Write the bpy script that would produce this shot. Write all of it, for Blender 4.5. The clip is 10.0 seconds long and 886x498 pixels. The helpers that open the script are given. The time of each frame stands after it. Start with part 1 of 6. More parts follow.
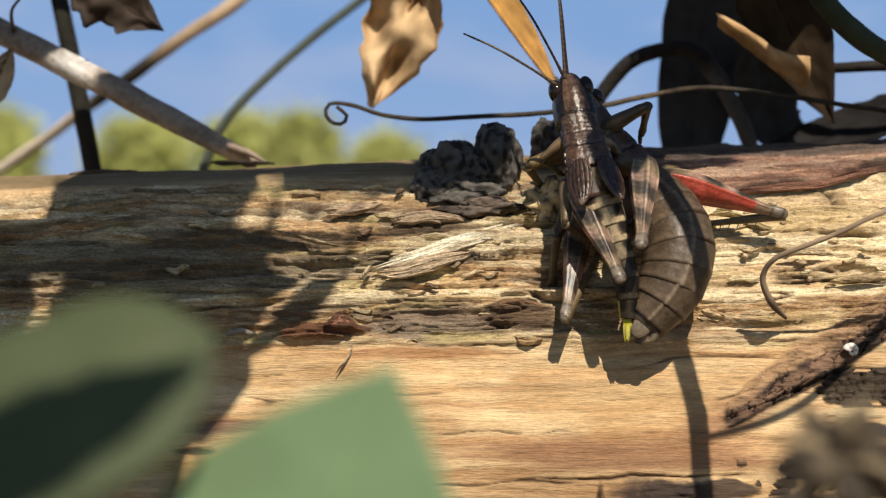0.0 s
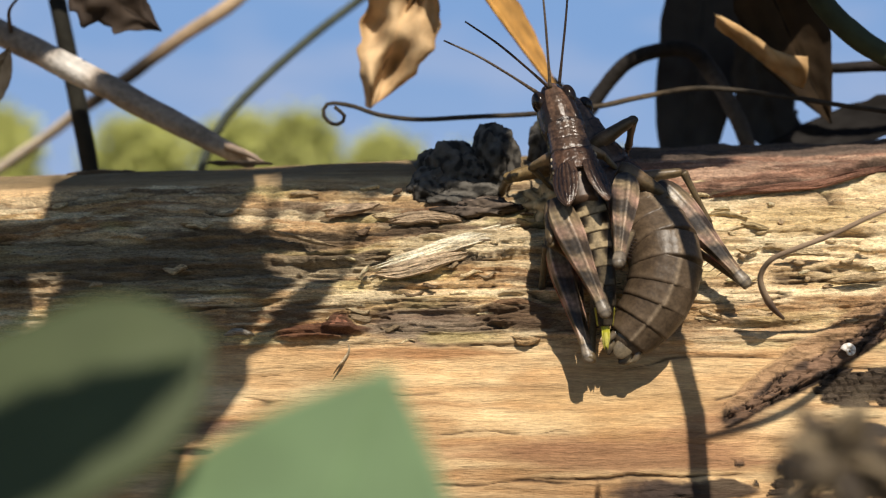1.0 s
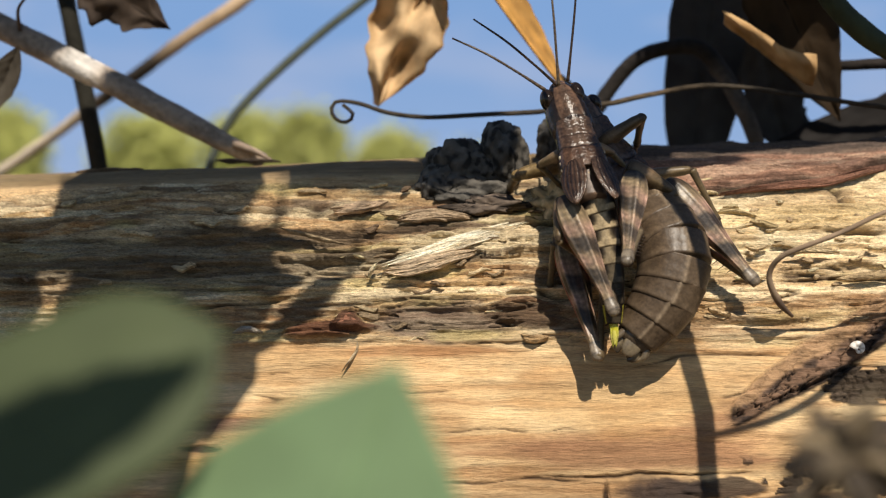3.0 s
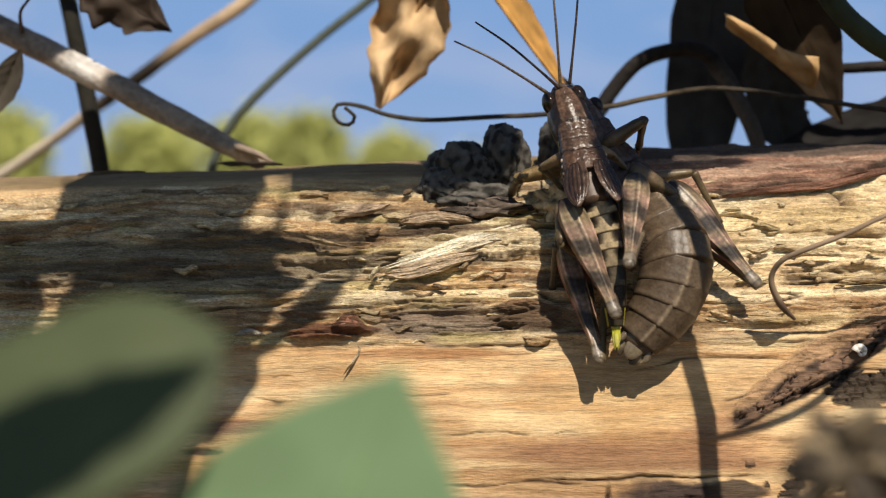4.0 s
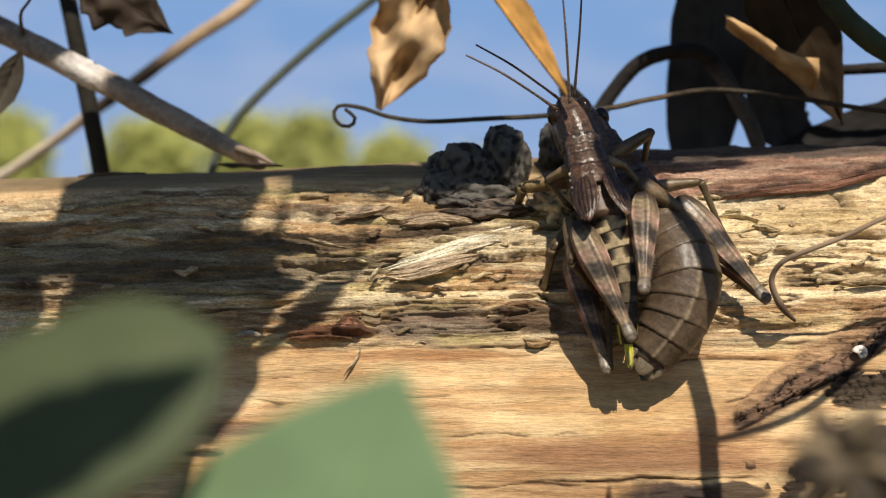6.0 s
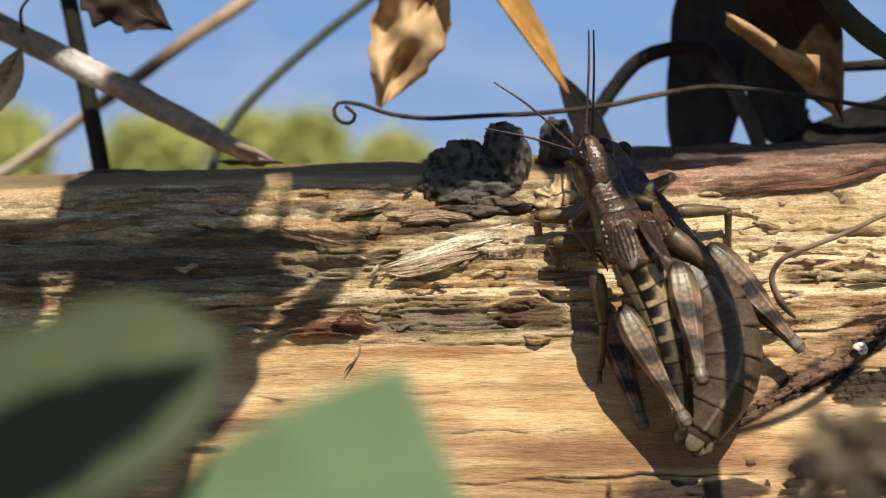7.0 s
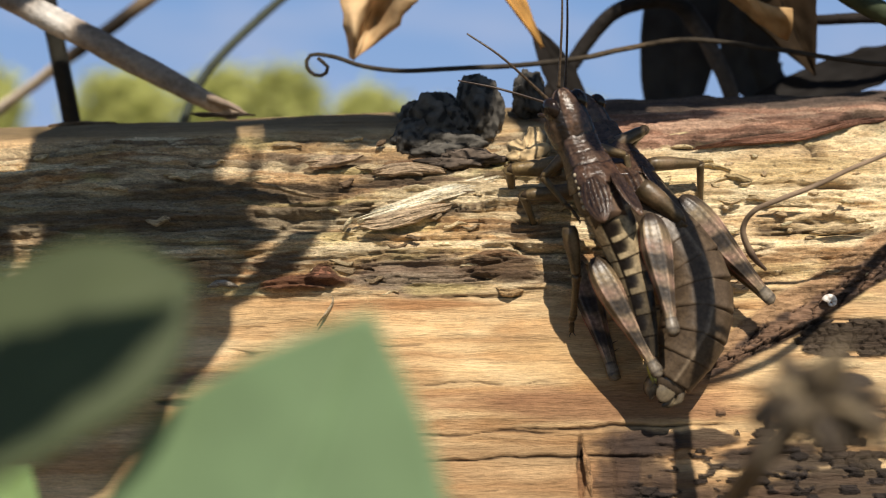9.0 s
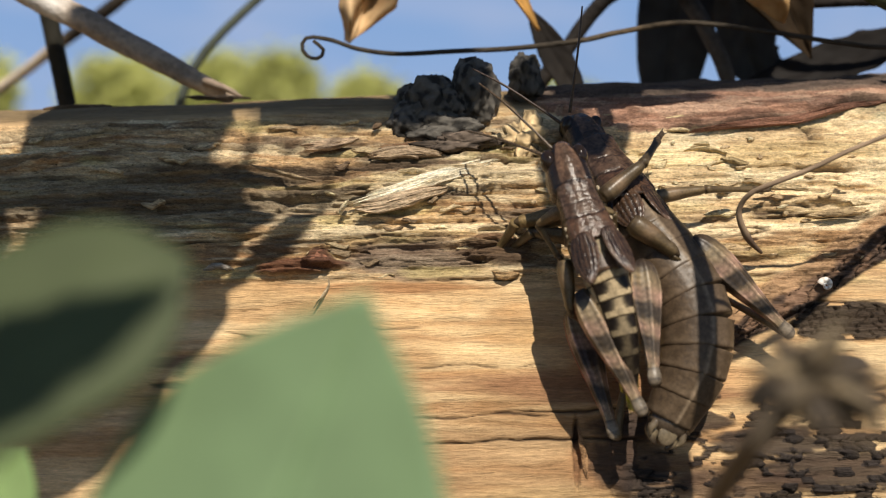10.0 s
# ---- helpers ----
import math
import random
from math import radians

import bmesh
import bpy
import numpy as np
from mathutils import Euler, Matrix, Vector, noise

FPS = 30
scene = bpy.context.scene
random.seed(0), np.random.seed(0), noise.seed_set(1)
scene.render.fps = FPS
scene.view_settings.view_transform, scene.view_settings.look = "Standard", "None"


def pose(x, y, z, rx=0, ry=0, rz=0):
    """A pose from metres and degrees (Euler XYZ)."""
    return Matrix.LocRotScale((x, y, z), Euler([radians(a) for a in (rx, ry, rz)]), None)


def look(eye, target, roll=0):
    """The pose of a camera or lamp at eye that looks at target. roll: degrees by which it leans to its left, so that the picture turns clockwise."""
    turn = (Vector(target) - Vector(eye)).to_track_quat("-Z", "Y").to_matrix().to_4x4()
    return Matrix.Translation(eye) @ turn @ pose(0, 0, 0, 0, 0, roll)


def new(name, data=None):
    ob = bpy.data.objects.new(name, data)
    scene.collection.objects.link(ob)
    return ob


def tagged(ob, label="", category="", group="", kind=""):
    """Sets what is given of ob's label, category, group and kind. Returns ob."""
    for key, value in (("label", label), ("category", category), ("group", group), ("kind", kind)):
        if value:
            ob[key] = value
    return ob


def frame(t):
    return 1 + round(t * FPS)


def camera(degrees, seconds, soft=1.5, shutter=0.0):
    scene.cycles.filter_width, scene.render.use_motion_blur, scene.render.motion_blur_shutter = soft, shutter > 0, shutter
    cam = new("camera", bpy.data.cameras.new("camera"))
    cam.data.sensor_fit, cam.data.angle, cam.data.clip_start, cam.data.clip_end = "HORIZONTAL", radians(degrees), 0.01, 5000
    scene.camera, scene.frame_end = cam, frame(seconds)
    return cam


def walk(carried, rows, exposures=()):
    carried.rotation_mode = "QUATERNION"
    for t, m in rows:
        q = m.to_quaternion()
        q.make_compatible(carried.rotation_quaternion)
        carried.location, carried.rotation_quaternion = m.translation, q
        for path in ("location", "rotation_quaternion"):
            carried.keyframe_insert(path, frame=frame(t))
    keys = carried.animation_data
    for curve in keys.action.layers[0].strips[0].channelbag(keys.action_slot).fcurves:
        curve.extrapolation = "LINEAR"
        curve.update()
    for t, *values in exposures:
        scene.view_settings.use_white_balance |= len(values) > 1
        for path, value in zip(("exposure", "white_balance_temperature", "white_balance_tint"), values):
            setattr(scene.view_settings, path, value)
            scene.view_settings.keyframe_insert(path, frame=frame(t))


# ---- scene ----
# All plan lengths below are millimetres; M() turns them into metres.
MM = 0.001
EYE_HEIGHT = 97.0

# ---- camera ----
cam = camera(40.0, 10.0, soft=1.15)
cam.data.dof.use_dof = True
cam.data.dof.focus_distance = 0.1025
cam.data.dof.aperture_fstop = 30.0


def eye_row(t, turn, tilt, x, z, roll=0.0):
    return t, pose(x * MM, 0, (EYE_HEIGHT + z) * MM, 90 + tilt, roll, turn)


walk(cam, [
    eye_row(0.00, -0.335, -0.065, 0.07, -0.01),
    eye_row(0.50, -0.407, -0.048, 0.08, -0.01),
    eye_row(1.00, -0.431, -0.055, 0.09, -0.01),
    eye_row(1.50, -0.335, -0.072, 0.07, -0.01),
    eye_row(2.00, -0.215, -0.120, 0.04, -0.02),
    eye_row(2.50, -0.144, -0.180, 0.03, -0.04),
    eye_row(4.00, 0.000, -0.031, -0.00, -0.01),
    eye_row(4.50, 0.000, 0.000, -0.00, 0.00),
    eye_row(5.00, -0.024, 0.072, 0.00, 0.01),
    eye_row(5.50, 0.000, 0.048, -0.00, 0.01),
    eye_row(7.00, 0.024, -0.096, -0.00, -0.02),
    eye_row(7.50, -0.311, -0.682, 0.06, -0.13),
    eye_row(8.00, -0.778, -1.340, 0.15, -0.27),
    eye_row(8.50, -1.041, -1.747, 0.21, -0.35),
    eye_row(9.00, -1.125, -2.106, 0.22, -0.42),
    eye_row(9.50, -1.185, -2.333, 0.23, -0.46),
    eye_row(10.00, -1.293, -2.823, 0.26, -0.56),
])

# ---- light ----
SUN_WAY = Vector((0.13, -0.64, 0.715)).normalized()
world = bpy.data.worlds.new("sky")
scene.world = world
world.use_nodes = True
sky = world.node_tree.nodes.new("ShaderNodeTexSky")
sky.sky_type = "NISHITA"
sky.sun_disc = False
sky.sun_elevation = math.asin(SUN_WAY.z)
sky.sun_rotation = math.atan2(SUN_WAY.x, SUN_WAY.y)
sky.air_density, sky.dust_density, sky.ozone_density = 1.0, 0.3, 3.0
world.node_tree.nodes["Background"].inputs["Strength"].default_value = 0.068
world.node_tree.links.new(sky.outputs[0], world.node_tree.nodes["Background"].inputs["Color"])
sun = new("sun", bpy.data.lights.new("sun", "SUN"))
sun.data.energy, sun.data.angle, sun.data.color = 4.9, radians(0.53), (1.0, 0.905, 0.775)
sun.matrix_world = look(SUN_WAY, (0, 0, 0))
scene.view_settings.exposure = 0.3


# ---- helpers of this scene ----
def M(p):
    return Vector(p) * MM


def mesh_of(name, verts, faces, cols=None, smooth=True):
    """A mesh from millimetre vertices, with a colour for each vertex."""
    me = bpy.data.meshes.new(name)
    me.from_pydata([tuple(c * MM for c in v) for v in verts], [], faces)
    if smooth:
        me.polygons.foreach_set("use_smooth", [True] * len(me.polygons))
    if cols is not None:
        a = me.color_attributes.new("tone", "FLOAT_COLOR", "POINT")
        a.data.foreach_set("color", np.array([(*c[:3], 1.0) for c in cols], np.float32).ravel())
    me.update()
    return me


def part(name, mesh, material, parent=None, label=""):
    ob = new(name, mesh)
    if not ob.data.materials:
        ob.data.materials.append(material)
    if parent is not None:
        ob.parent = parent
    if label:
        ob["label"] = label
    return ob


def spline(points, n):
    """n points along a smooth curve through the given ones, evenly spaced."""
    c = np.array(points, float)
    c = np.vstack([2 * c[0] - c[1], c, 2 * c[-1] - c[-2]])
    t = np.linspace(0, 1, 24, endpoint=False)[:, None]
    out = []
    for i in range(1, len(c) - 2):
        p0, p1, p2, p3 = c[i - 1], c[i], c[i + 1], c[i + 2]
        out.append(0.5 * (2 * p1 + (p2 - p0) * t + (2 * p0 - 5 * p1 + 4 * p2 - p3) * t * t + (3 * p1 - p0 - 3 * p2 + p3) * t ** 3))
    out = np.vstack(out + [c[-2:-1]])
    s = np.r_[0, np.cumsum(np.linalg.norm(np.diff(out, axis=0), axis=1))]
    w = np.linspace(0, s[-1], n)
    return np.stack([np.interp(w, s, out[:, k]) for k in range(out.shape[1])], 1)


def tube(points, radii, n=40, sides=10, rough=0.0, seed=0, flat=1.0, colour=None):
    """A tapered, slightly uneven rod along a curve; colour(f, a) gives each vertex its tone."""
    path = spline(points, n)
    rad = np.interp(np.linspace(0, 1, n), np.linspace(0, 1, len(radii)), radii)
    verts, faces, cols = [], [], []
    up = Vector((0.13, 0.2, 0.97))
    for i in range(n):
        way = Vector(path[min(i + 1, n - 1)] - path[max(i - 1, 0)]).normalized()
        side = way.cross(up).normalized()
        up = side.cross(way)
        for k in range(sides):
            a = 2 * math.pi * k / sides
            q = Vector(path[i])
            r = rad[i] * (1 + rough * noise.noise((q.x * 0.35 + seed * 7, q.y * 0.35 + 2 * math.cos(a), q.z * 0.35 + 2 * math.sin(a))))
            r *= 1 + 0.5 * rough * noise.noise((q.x * 1.5 + seed, 3 * math.cos(a), 3 * math.sin(a) + q.z * 1.5))
            verts.append(q + side * (math.cos(a) * r) + up * (math.sin(a) * r * flat))
            cols.append(colour(i / (n - 1), a) if colour else (1, 1, 1))
        if i:
            for k in range(sides):
                k2 = (k + 1) % sides
                b = (i - 1) * sides
                faces.append((b + k, b + k2, b + sides + k2, b + sides + k))
    faces.append(tuple(range(sides - 1, -1, -1)))
    faces.append(tuple((n - 1) * sides + k for k in range(sides)))
    return verts, faces, cols


def join(*pieces):
    verts, faces, cols = [], [], []
    for v, f, c in pieces:
        b = len(verts)
        verts += list(v)
        faces += [tuple(i + b for i in q) for q in f]
        cols += list(c)
    return verts, faces, cols


def mix3(a, b, k):
    k = min(max(k, 0.0), 1.0)
    return tuple(x + (y - x) * k for x, y in zip(a, b))


# ---- materials ----
def surface(name, tint=(1, 1, 1), rough=0.6, grain=400.0, depth=0.25, relief=0.0002, stretch=(1, 1, 1), spec=0.4,
            coat=0.0, spread=0.35, through_light=0.0, wear=60.0):
    """Vertex tone times two scales of noise, with fine relief; through_light lets a leaf glow when lit from behind."""
    m = bpy.data.materials.new(name)
    m.use_nodes = True
    n, l = m.node_tree.nodes, m.node_tree.links
    b = n["Principled BSDF"]
    tone = n.new("ShaderNodeAttribute")
    tone.attribute_name = "tone"
    co = n.new("ShaderNodeTexCoord")
    mp = n.new("ShaderNodeMapping")
    mp.inputs["Scale"].default_value = stretch
    l.new(co.outputs["Object"], mp.inputs["Vector"])
    fine, broad = n.new("ShaderNodeTexNoise"), n.new("ShaderNodeTexNoise")
    fine.inputs["Scale"].default_value, fine.inputs["Detail"].default_value = grain, 6
    broad.inputs["Scale"].default_value, broad.inputs["Detail"].default_value = wear, 4
    for q in (fine, broad):
        l.new(mp.outputs[0], q.inputs["Vector"])
    total = n.new("ShaderNodeMath")
    total.operation = "ADD"
    l.new(fine.outputs[0], total.inputs[0])
    l.new(broad.outputs[0], total.inputs[1])
    ramp = n.new("ShaderNodeMapRange")
    ramp.inputs["From Min"].default_value, ramp.inputs["From Max"].default_value = 0.6, 1.4
    ramp.inputs["To Min"].default_value, ramp.inputs["To Max"].default_value = 1 - spread, 1 + spread
    l.new(total.outputs[0], ramp.inputs[0])
    col = n.new("ShaderNodeMixRGB")
    col.blend_type = "MULTIPLY"
    col.inputs[0].default_value = 1
    l.new(tone.outputs["Color"], col.inputs[1])
    l.new(ramp.outputs[0], col.inputs[2])
    paint = n.new("ShaderNodeMixRGB")
    paint.blend_type = "MULTIPLY"
    paint.inputs[0].default_value = 1
    paint.inputs[2].default_value = (*tint, 1)
    l.new(col.outputs[0], paint.inputs[1])
    l.new(paint.outputs[0], b.inputs["Base Color"])
    b.inputs["Roughness"].default_value = rough
    b.inputs["Specular IOR Level"].default_value = spec
    b.inputs["Coat Weight"].default_value = coat
    b.inputs["Coat Roughness"].default_value = 0.25
    bump = n.new("ShaderNodeBump")
    bump.inputs["Strength"].default_value, bump.inputs["Distance"].default_value = depth, relief
    l.new(fine.outputs[0], bump.inputs["Height"])
    l.new(bump.outputs[0], b.inputs["Normal"])
    if through_light:
        tr, mx = n.new("ShaderNodeBsdfTranslucent"), n.new("ShaderNodeMixShader")
        mx.inputs[0].default_value = through_light
        l.new(paint.outputs[0], tr.inputs["Color"])
        l.new(b.outputs[0], mx.inputs[1])
        l.new(tr.outputs[0], mx.inputs[2])
        l.new(mx.outputs[0], n["Material Output"].inputs["Surface"])
    return m


def wood_surface(name):
    """Bare wood: vertex tone, long fibre streaks, short flecks and dark pores, with relief from the streaks."""
    m = bpy.data.materials.new(name)
    m.use_nodes = True
    n, l = m.node_tree.nodes, m.node_tree.links
    b = n["Principled BSDF"]
    b.inputs["Roughness"].default_value, b.inputs["Specular IOR Level"].default_value = 0.8, 0.2
    tone, co = n.new("ShaderNodeAttribute"), n.new("ShaderNodeTexCoord")
    tone.attribute_name = "tone"

    def streak(scale, detail, low, high, out_low, out_high):
        mp, q, r = n.new("ShaderNodeMapping"), n.new("ShaderNodeTexNoise"), n.new("ShaderNodeMapRange")
        mp.inputs["Scale"].default_value = scale
        q.inputs["Scale"].default_value, q.inputs["Detail"].default_value = 1.0, detail
        q.inputs["Roughness"].default_value = 0.65
        l.new(co.outputs["Object"], mp.inputs["Vector"])
        l.new(mp.outputs[0], q.inputs["Vector"])
        for key, value in (("From Min", low), ("From Max", high), ("To Min", out_low), ("To Max", out_high)):
            r.inputs[key].default_value = value
        l.new(q.outputs[0], r.inputs[0])
        return q.outputs[0], r.outputs[0]

    def times(a, b):
        q = n.new("ShaderNodeMixRGB")
        q.blend_type = "MULTIPLY"
        q.inputs[0].default_value = 1
        l.new(a, q.inputs[1])
        l.new(b, q.inputs[2])
        return q.outputs[0]

    def where_rough(k):
        q = n.new("ShaderNodeMixRGB")
        l.new(tone.outputs["Alpha"], q.inputs[0])
        q.inputs[1].default_value = (1, 1, 1, 1)
        l.new(k, q.inputs[2])
        return q.outputs[0]
    fibre, k1 = streak((330, 4200, 4200), 5, 0.36, 0.64, 0.85, 1.05)
    fleck, k2 = streak((1100, 8500, 8500), 5, 0.36, 0.64, 0.80, 1.10)
    _, k3 = streak((260, 3000, 3000), 3, 0.30, 0.38, 0.66, 1.0)
    _, k4 = streak((90, 420, 420), 4, 0.35, 0.65, 0.72, 1.08)
    grit, k5 = streak((3600, 7600, 7600), 6, 0.34, 0.66, 0.66, 1.32)
    _, k6 = streak((1700, 4200, 4200), 5, 0.33, 0.40, 0.38, 1.0)
    _, k7 = streak((1250, 3400, 3400), 5, 0.58, 0.66, 1.0, 1.30)
    got = tone.outputs["Color"]
    for k in (k1, k2, k3, k4, where_rough(k5), where_rough(k6), where_rough(k7)):
        got = times(got, k)
    l.new(got, b.inputs["Base Color"])
    add, more, bump = n.new("ShaderNodeMath"), n.new("ShaderNodeMath"), n.new("ShaderNodeBump")
    add.operation, more.operation = "ADD", "MULTIPLY_ADD"
    l.new(fibre, add.inputs[0])
    l.new(fleck, add.inputs[1])
    l.new(grit, more.inputs[0])
    l.new(tone.outputs["Alpha"], more.inputs[1])
    l.new(add.outputs[0], more.inputs[2])
    bump.inputs["Strength"].default_value, bump.inputs["Distance"].default_value = 0.75, 0.00022
    l.new(more.outputs[0], bump.inputs["Height"])
    l.new(bump.outputs[0], b.inputs["Normal"])
    return m


WOOD = wood_surface("bare wood")
BARK = surface("weathered bark", rough=0.85, grain=1500, depth=0.7, relief=0.0003, spec=0.2, spread=0.5, wear=300)
STEM = surface("dry stem", rough=0.7, grain=900, depth=0.5, relief=0.0002, spec=0.3, spread=0.35, wear=150)
DEADLEAF = surface("dead leaf", rough=0.75, grain=500, depth=0.5, relief=0.0003, spec=0.25, spread=0.35, wear=120, through_light=0.25)
GREENLEAF = surface("green leaf", rough=0.6, grain=300, depth=0.3, relief=0.0002, spec=0.3, spread=0.2, wear=80, through_light=0.35)
CHITIN = surface("insect shell", rough=0.38, grain=5200, depth=0.3, relief=0.00008, spec=0.35, spread=0.5, wear=900, coat=0.03)
ARMOUR = surface("pitted shell", rough=0.23, grain=3800, depth=0.6, relief=0.00013, spec=0.42, spread=0.75, wear=1300, coat=0.05, tint=(0.60, 0.52, 0.44))
GLOSS = surface("smooth shell", rough=0.40, grain=4500, depth=0.35, relief=0.00007, tint=(0.88, 0.84, 0.80), spec=0.2, spread=0.45, wear=900, coat=0.03)
TAIL = surface("wet shell", rough=0.25, grain=4500, depth=0.2, relief=0.00005, spec=0.45, spread=0.4, wear=900, coat=0.15)
EYE = surface("insect eye", rough=0.12, grain=3000, depth=0.05, relief=0.00002, spec=0.35, spread=0.2)
SHELL = surface("white shell", rough=0.4, grain=1500, depth=0.3, relief=0.0001, spread=0.15, wear=500)
CROWN = surface("tree leaves", rough=0.7, grain=3.0, depth=0.0, spread=0.45, wear=0.8, through_light=0.3)
SOIL = surface("meadow", rough=0.95, grain=40.0, depth=0.4, relief=0.01, spread=0.5, wear=2.0)


# ---- ground ----
def build_ground():
    size = 4000000.0
    steps = [-size, -40000, -6000, -1500, -600, -250, -100, 0, 100, 250, 600, 1500, 6000, 40000, size]
    verts, faces, cols = [], [], []
    for y in steps:
        for x in steps:
            near = max(abs(x), abs(y)) < 3000
            verts.append((x, y, 3 * noise.noise((x * 0.01, y * 0.01, 0)) if near else 0))
            cols.append((0.085, 0.062, 0.036) if near else (0.15, 0.17, 0.05))
    w = len(steps)
    for j in range(w - 1):
        for i in range(w - 1):
            a = j * w + i
            faces.append((a, a + 1, a + w + 1, a + w))
    ob = part("ground", mesh_of("ground", verts, faces, cols), SOIL)
    tagged(ob, "dry brown soil and meadow under the log", "ground", kind="structure")


build_ground()


# ---- sky beyond the trees ----
def build_backdrop():
    m = bpy.data.materials.new("far sky")
    m.use_nodes = True
    n, l = m.node_tree.nodes, m.node_tree.links
    n.remove(n["Principled BSDF"])
    co, split, ramp = n.new("ShaderNodeTexCoord"), n.new("ShaderNodeSeparateXYZ"), n.new("ShaderNodeValToRGB")
    cloud, mixer, glow = n.new("ShaderNodeTexNoise"), n.new("ShaderNodeMixRGB"), n.new("ShaderNodeEmission")
    l.new(co.outputs["Generated"], split.inputs[0])
    l.new(split.outputs["Z"], ramp.inputs[0])
    ramp.color_ramp.elements[0].color = (0.285, 0.378, 0.56, 1)
    ramp.color_ramp.elements[1].position, ramp.color_ramp.elements[1].color = 0.45, (0.18, 0.307, 0.545, 1)
    cloud.inputs["Scale"].default_value, cloud.inputs["Detail"].default_value = 9.0, 2
    l.new(co.outputs["Generated"], cloud.inputs["Vector"])
    fade = n.new("ShaderNodeMapRange")
    for key, value in (("From Min", 0.42), ("From Max", 0.70), ("To Min", 0.0), ("To Max", 0.8)):
        fade.inputs[key].default_value = value
    l.new(cloud.outputs[0], fade.inputs[0])
    l.new(fade.outputs[0], mixer.inputs[0])
    mixer.inputs[2].default_value = (0.31, 0.38, 0.55, 1)
    l.new(ramp.outputs[0], mixer.inputs[1])
    l.new(mixer.outputs[0], glow.inputs["Color"])
    l.new(glow.outputs[0], n["Material Output"].inputs["Surface"])
    verts, faces = [], []
    for i in range(41):
        a = radians(-50 + 2.5 * i)
        for z in (-2000, 60000):
            verts.append((150000 * math.sin(a), 150000 * math.cos(a), z))
        if i:
            faces.append((2 * i - 2, 2 * i, 2 * i + 1, 2 * i - 1))
    ob = part("backdrop", mesh_of("backdrop", verts, faces), m)
    tagged(ob, "clear blue sky low over the trees", "sky", kind="structure")


build_backdrop()


# ---- the log ----
SECTION = [(105, 0), (101.4, -10), (98, -20), (95.5, -32), (95.5, -50), (105, -80), (135, -97), (165, -90), (185, -60),
           (183, -25), (165, -2), (142, 6.5), (124, 8.6), (115, 7.6), (109, 4.6)]
LEAN = 0.015


def lattice(u, v, seed):
    """Smooth value noise on a plane, 0 to 1."""
    iu, iv = np.floor(u).astype(np.int64), np.floor(v).astype(np.int64)
    fu, fv = u - iu, v - iv
    fu, fv = fu * fu * (3 - 2 * fu), fv * fv * (3 - 2 * fv)

    def h(a, b):
        x = (a * 374761393 + b * 668265263 + seed * 974634777) & 0xFFFFFFFF
        x = ((x ^ (x >> 13)) * 1274126177) & 0xFFFFFFFF
        return ((x ^ (x >> 16)) & 0xFFFF) / 65535.0
    a, b, c, d = h(iu, iv), h(iu + 1, iv), h(iu, iv + 1), h(iu + 1, iv + 1)
    return (a * (1 - fu) + b * fu) * (1 - fv) + (c * (1 - fu) + d * fu) * fv


def fbm(u, v, seed, octaves=4):
    out, amp, tot = 0, 1.0, 0
    for k in range(octaves):
        out = out + amp * lattice(u * 2 ** k, v * 2 ** k, seed + k)
        tot += amp
        amp *= 0.5
    return out / tot


def section_curve():
    c = np.array(SECTION, float)
    t = np.linspace(0, 1, 400, endpoint=False)[:, None]
    out = []
    for i in range(len(c)):
        p0, p1, p2, p3 = c[i - 1], c[i], c[(i + 1) % len(c)], c[(i + 2) % len(c)]
        out.append(0.5 * (2 * p1 + (p2 - p0) * t + (2 * p0 - 5 * p1 + 4 * p2 - p3) * t * t + (3 * p1 - p0 - 3 * p2 + p3) * t ** 3))
    out = np.vstack(out)
    s = np.r_[0, np.cumsum(np.hypot(*np.diff(out, axis=0).T))]
    return out, s, s[-1] + np.hypot(*(out[0] - out[-1]))


CURVE, ARC, GIRTH = section_curve()


def section_at(v):
    """Depth, height and outward normal at girth position v (0 at eye level in front, negative upwards)."""
    w = np.mod(v, GIRTH)
    s, c = np.r_[ARC, GIRTH], np.vstack([CURVE, CURVE[:1]])
    d, z = np.interp(w, s, c[:, 0]), np.interp(w, s, c[:, 1])
    e = 0.6
    d1, z1 = np.interp(np.mod(v + e, GIRTH), s, c[:, 0]), np.interp(np.mod(v + e, GIRTH), s, c[:, 1])
    d0, z0 = np.interp(np.mod(v - e, GIRTH), s, c[:, 0]), np.interp(np.mod(v - e, GIRTH), s, c[:, 1])
    td, tz = d1 - d0, z1 - z0
    k = np.hypot(td, tz)
    return d, z, tz / k, -td / k


def on_log(u, v, h=0.0):
    """A point h millimetres off the wood at u along the log and v round it."""
    d, z, nd, nz = section_at(np.array([float(v)]))
    w = min(max((z[0] + 5) / 13, 0), 1)
    return Vector((u, d[0] + nd[0] * h, EYE_HEIGHT + z[0] + LEAN * u + 0.02 * u * w + nz[0] * h))


def ease(x, a, b):
    k = np.clip((x - a) / (b - a), 0, 1)
    return k * k * (3 - 2 * k)


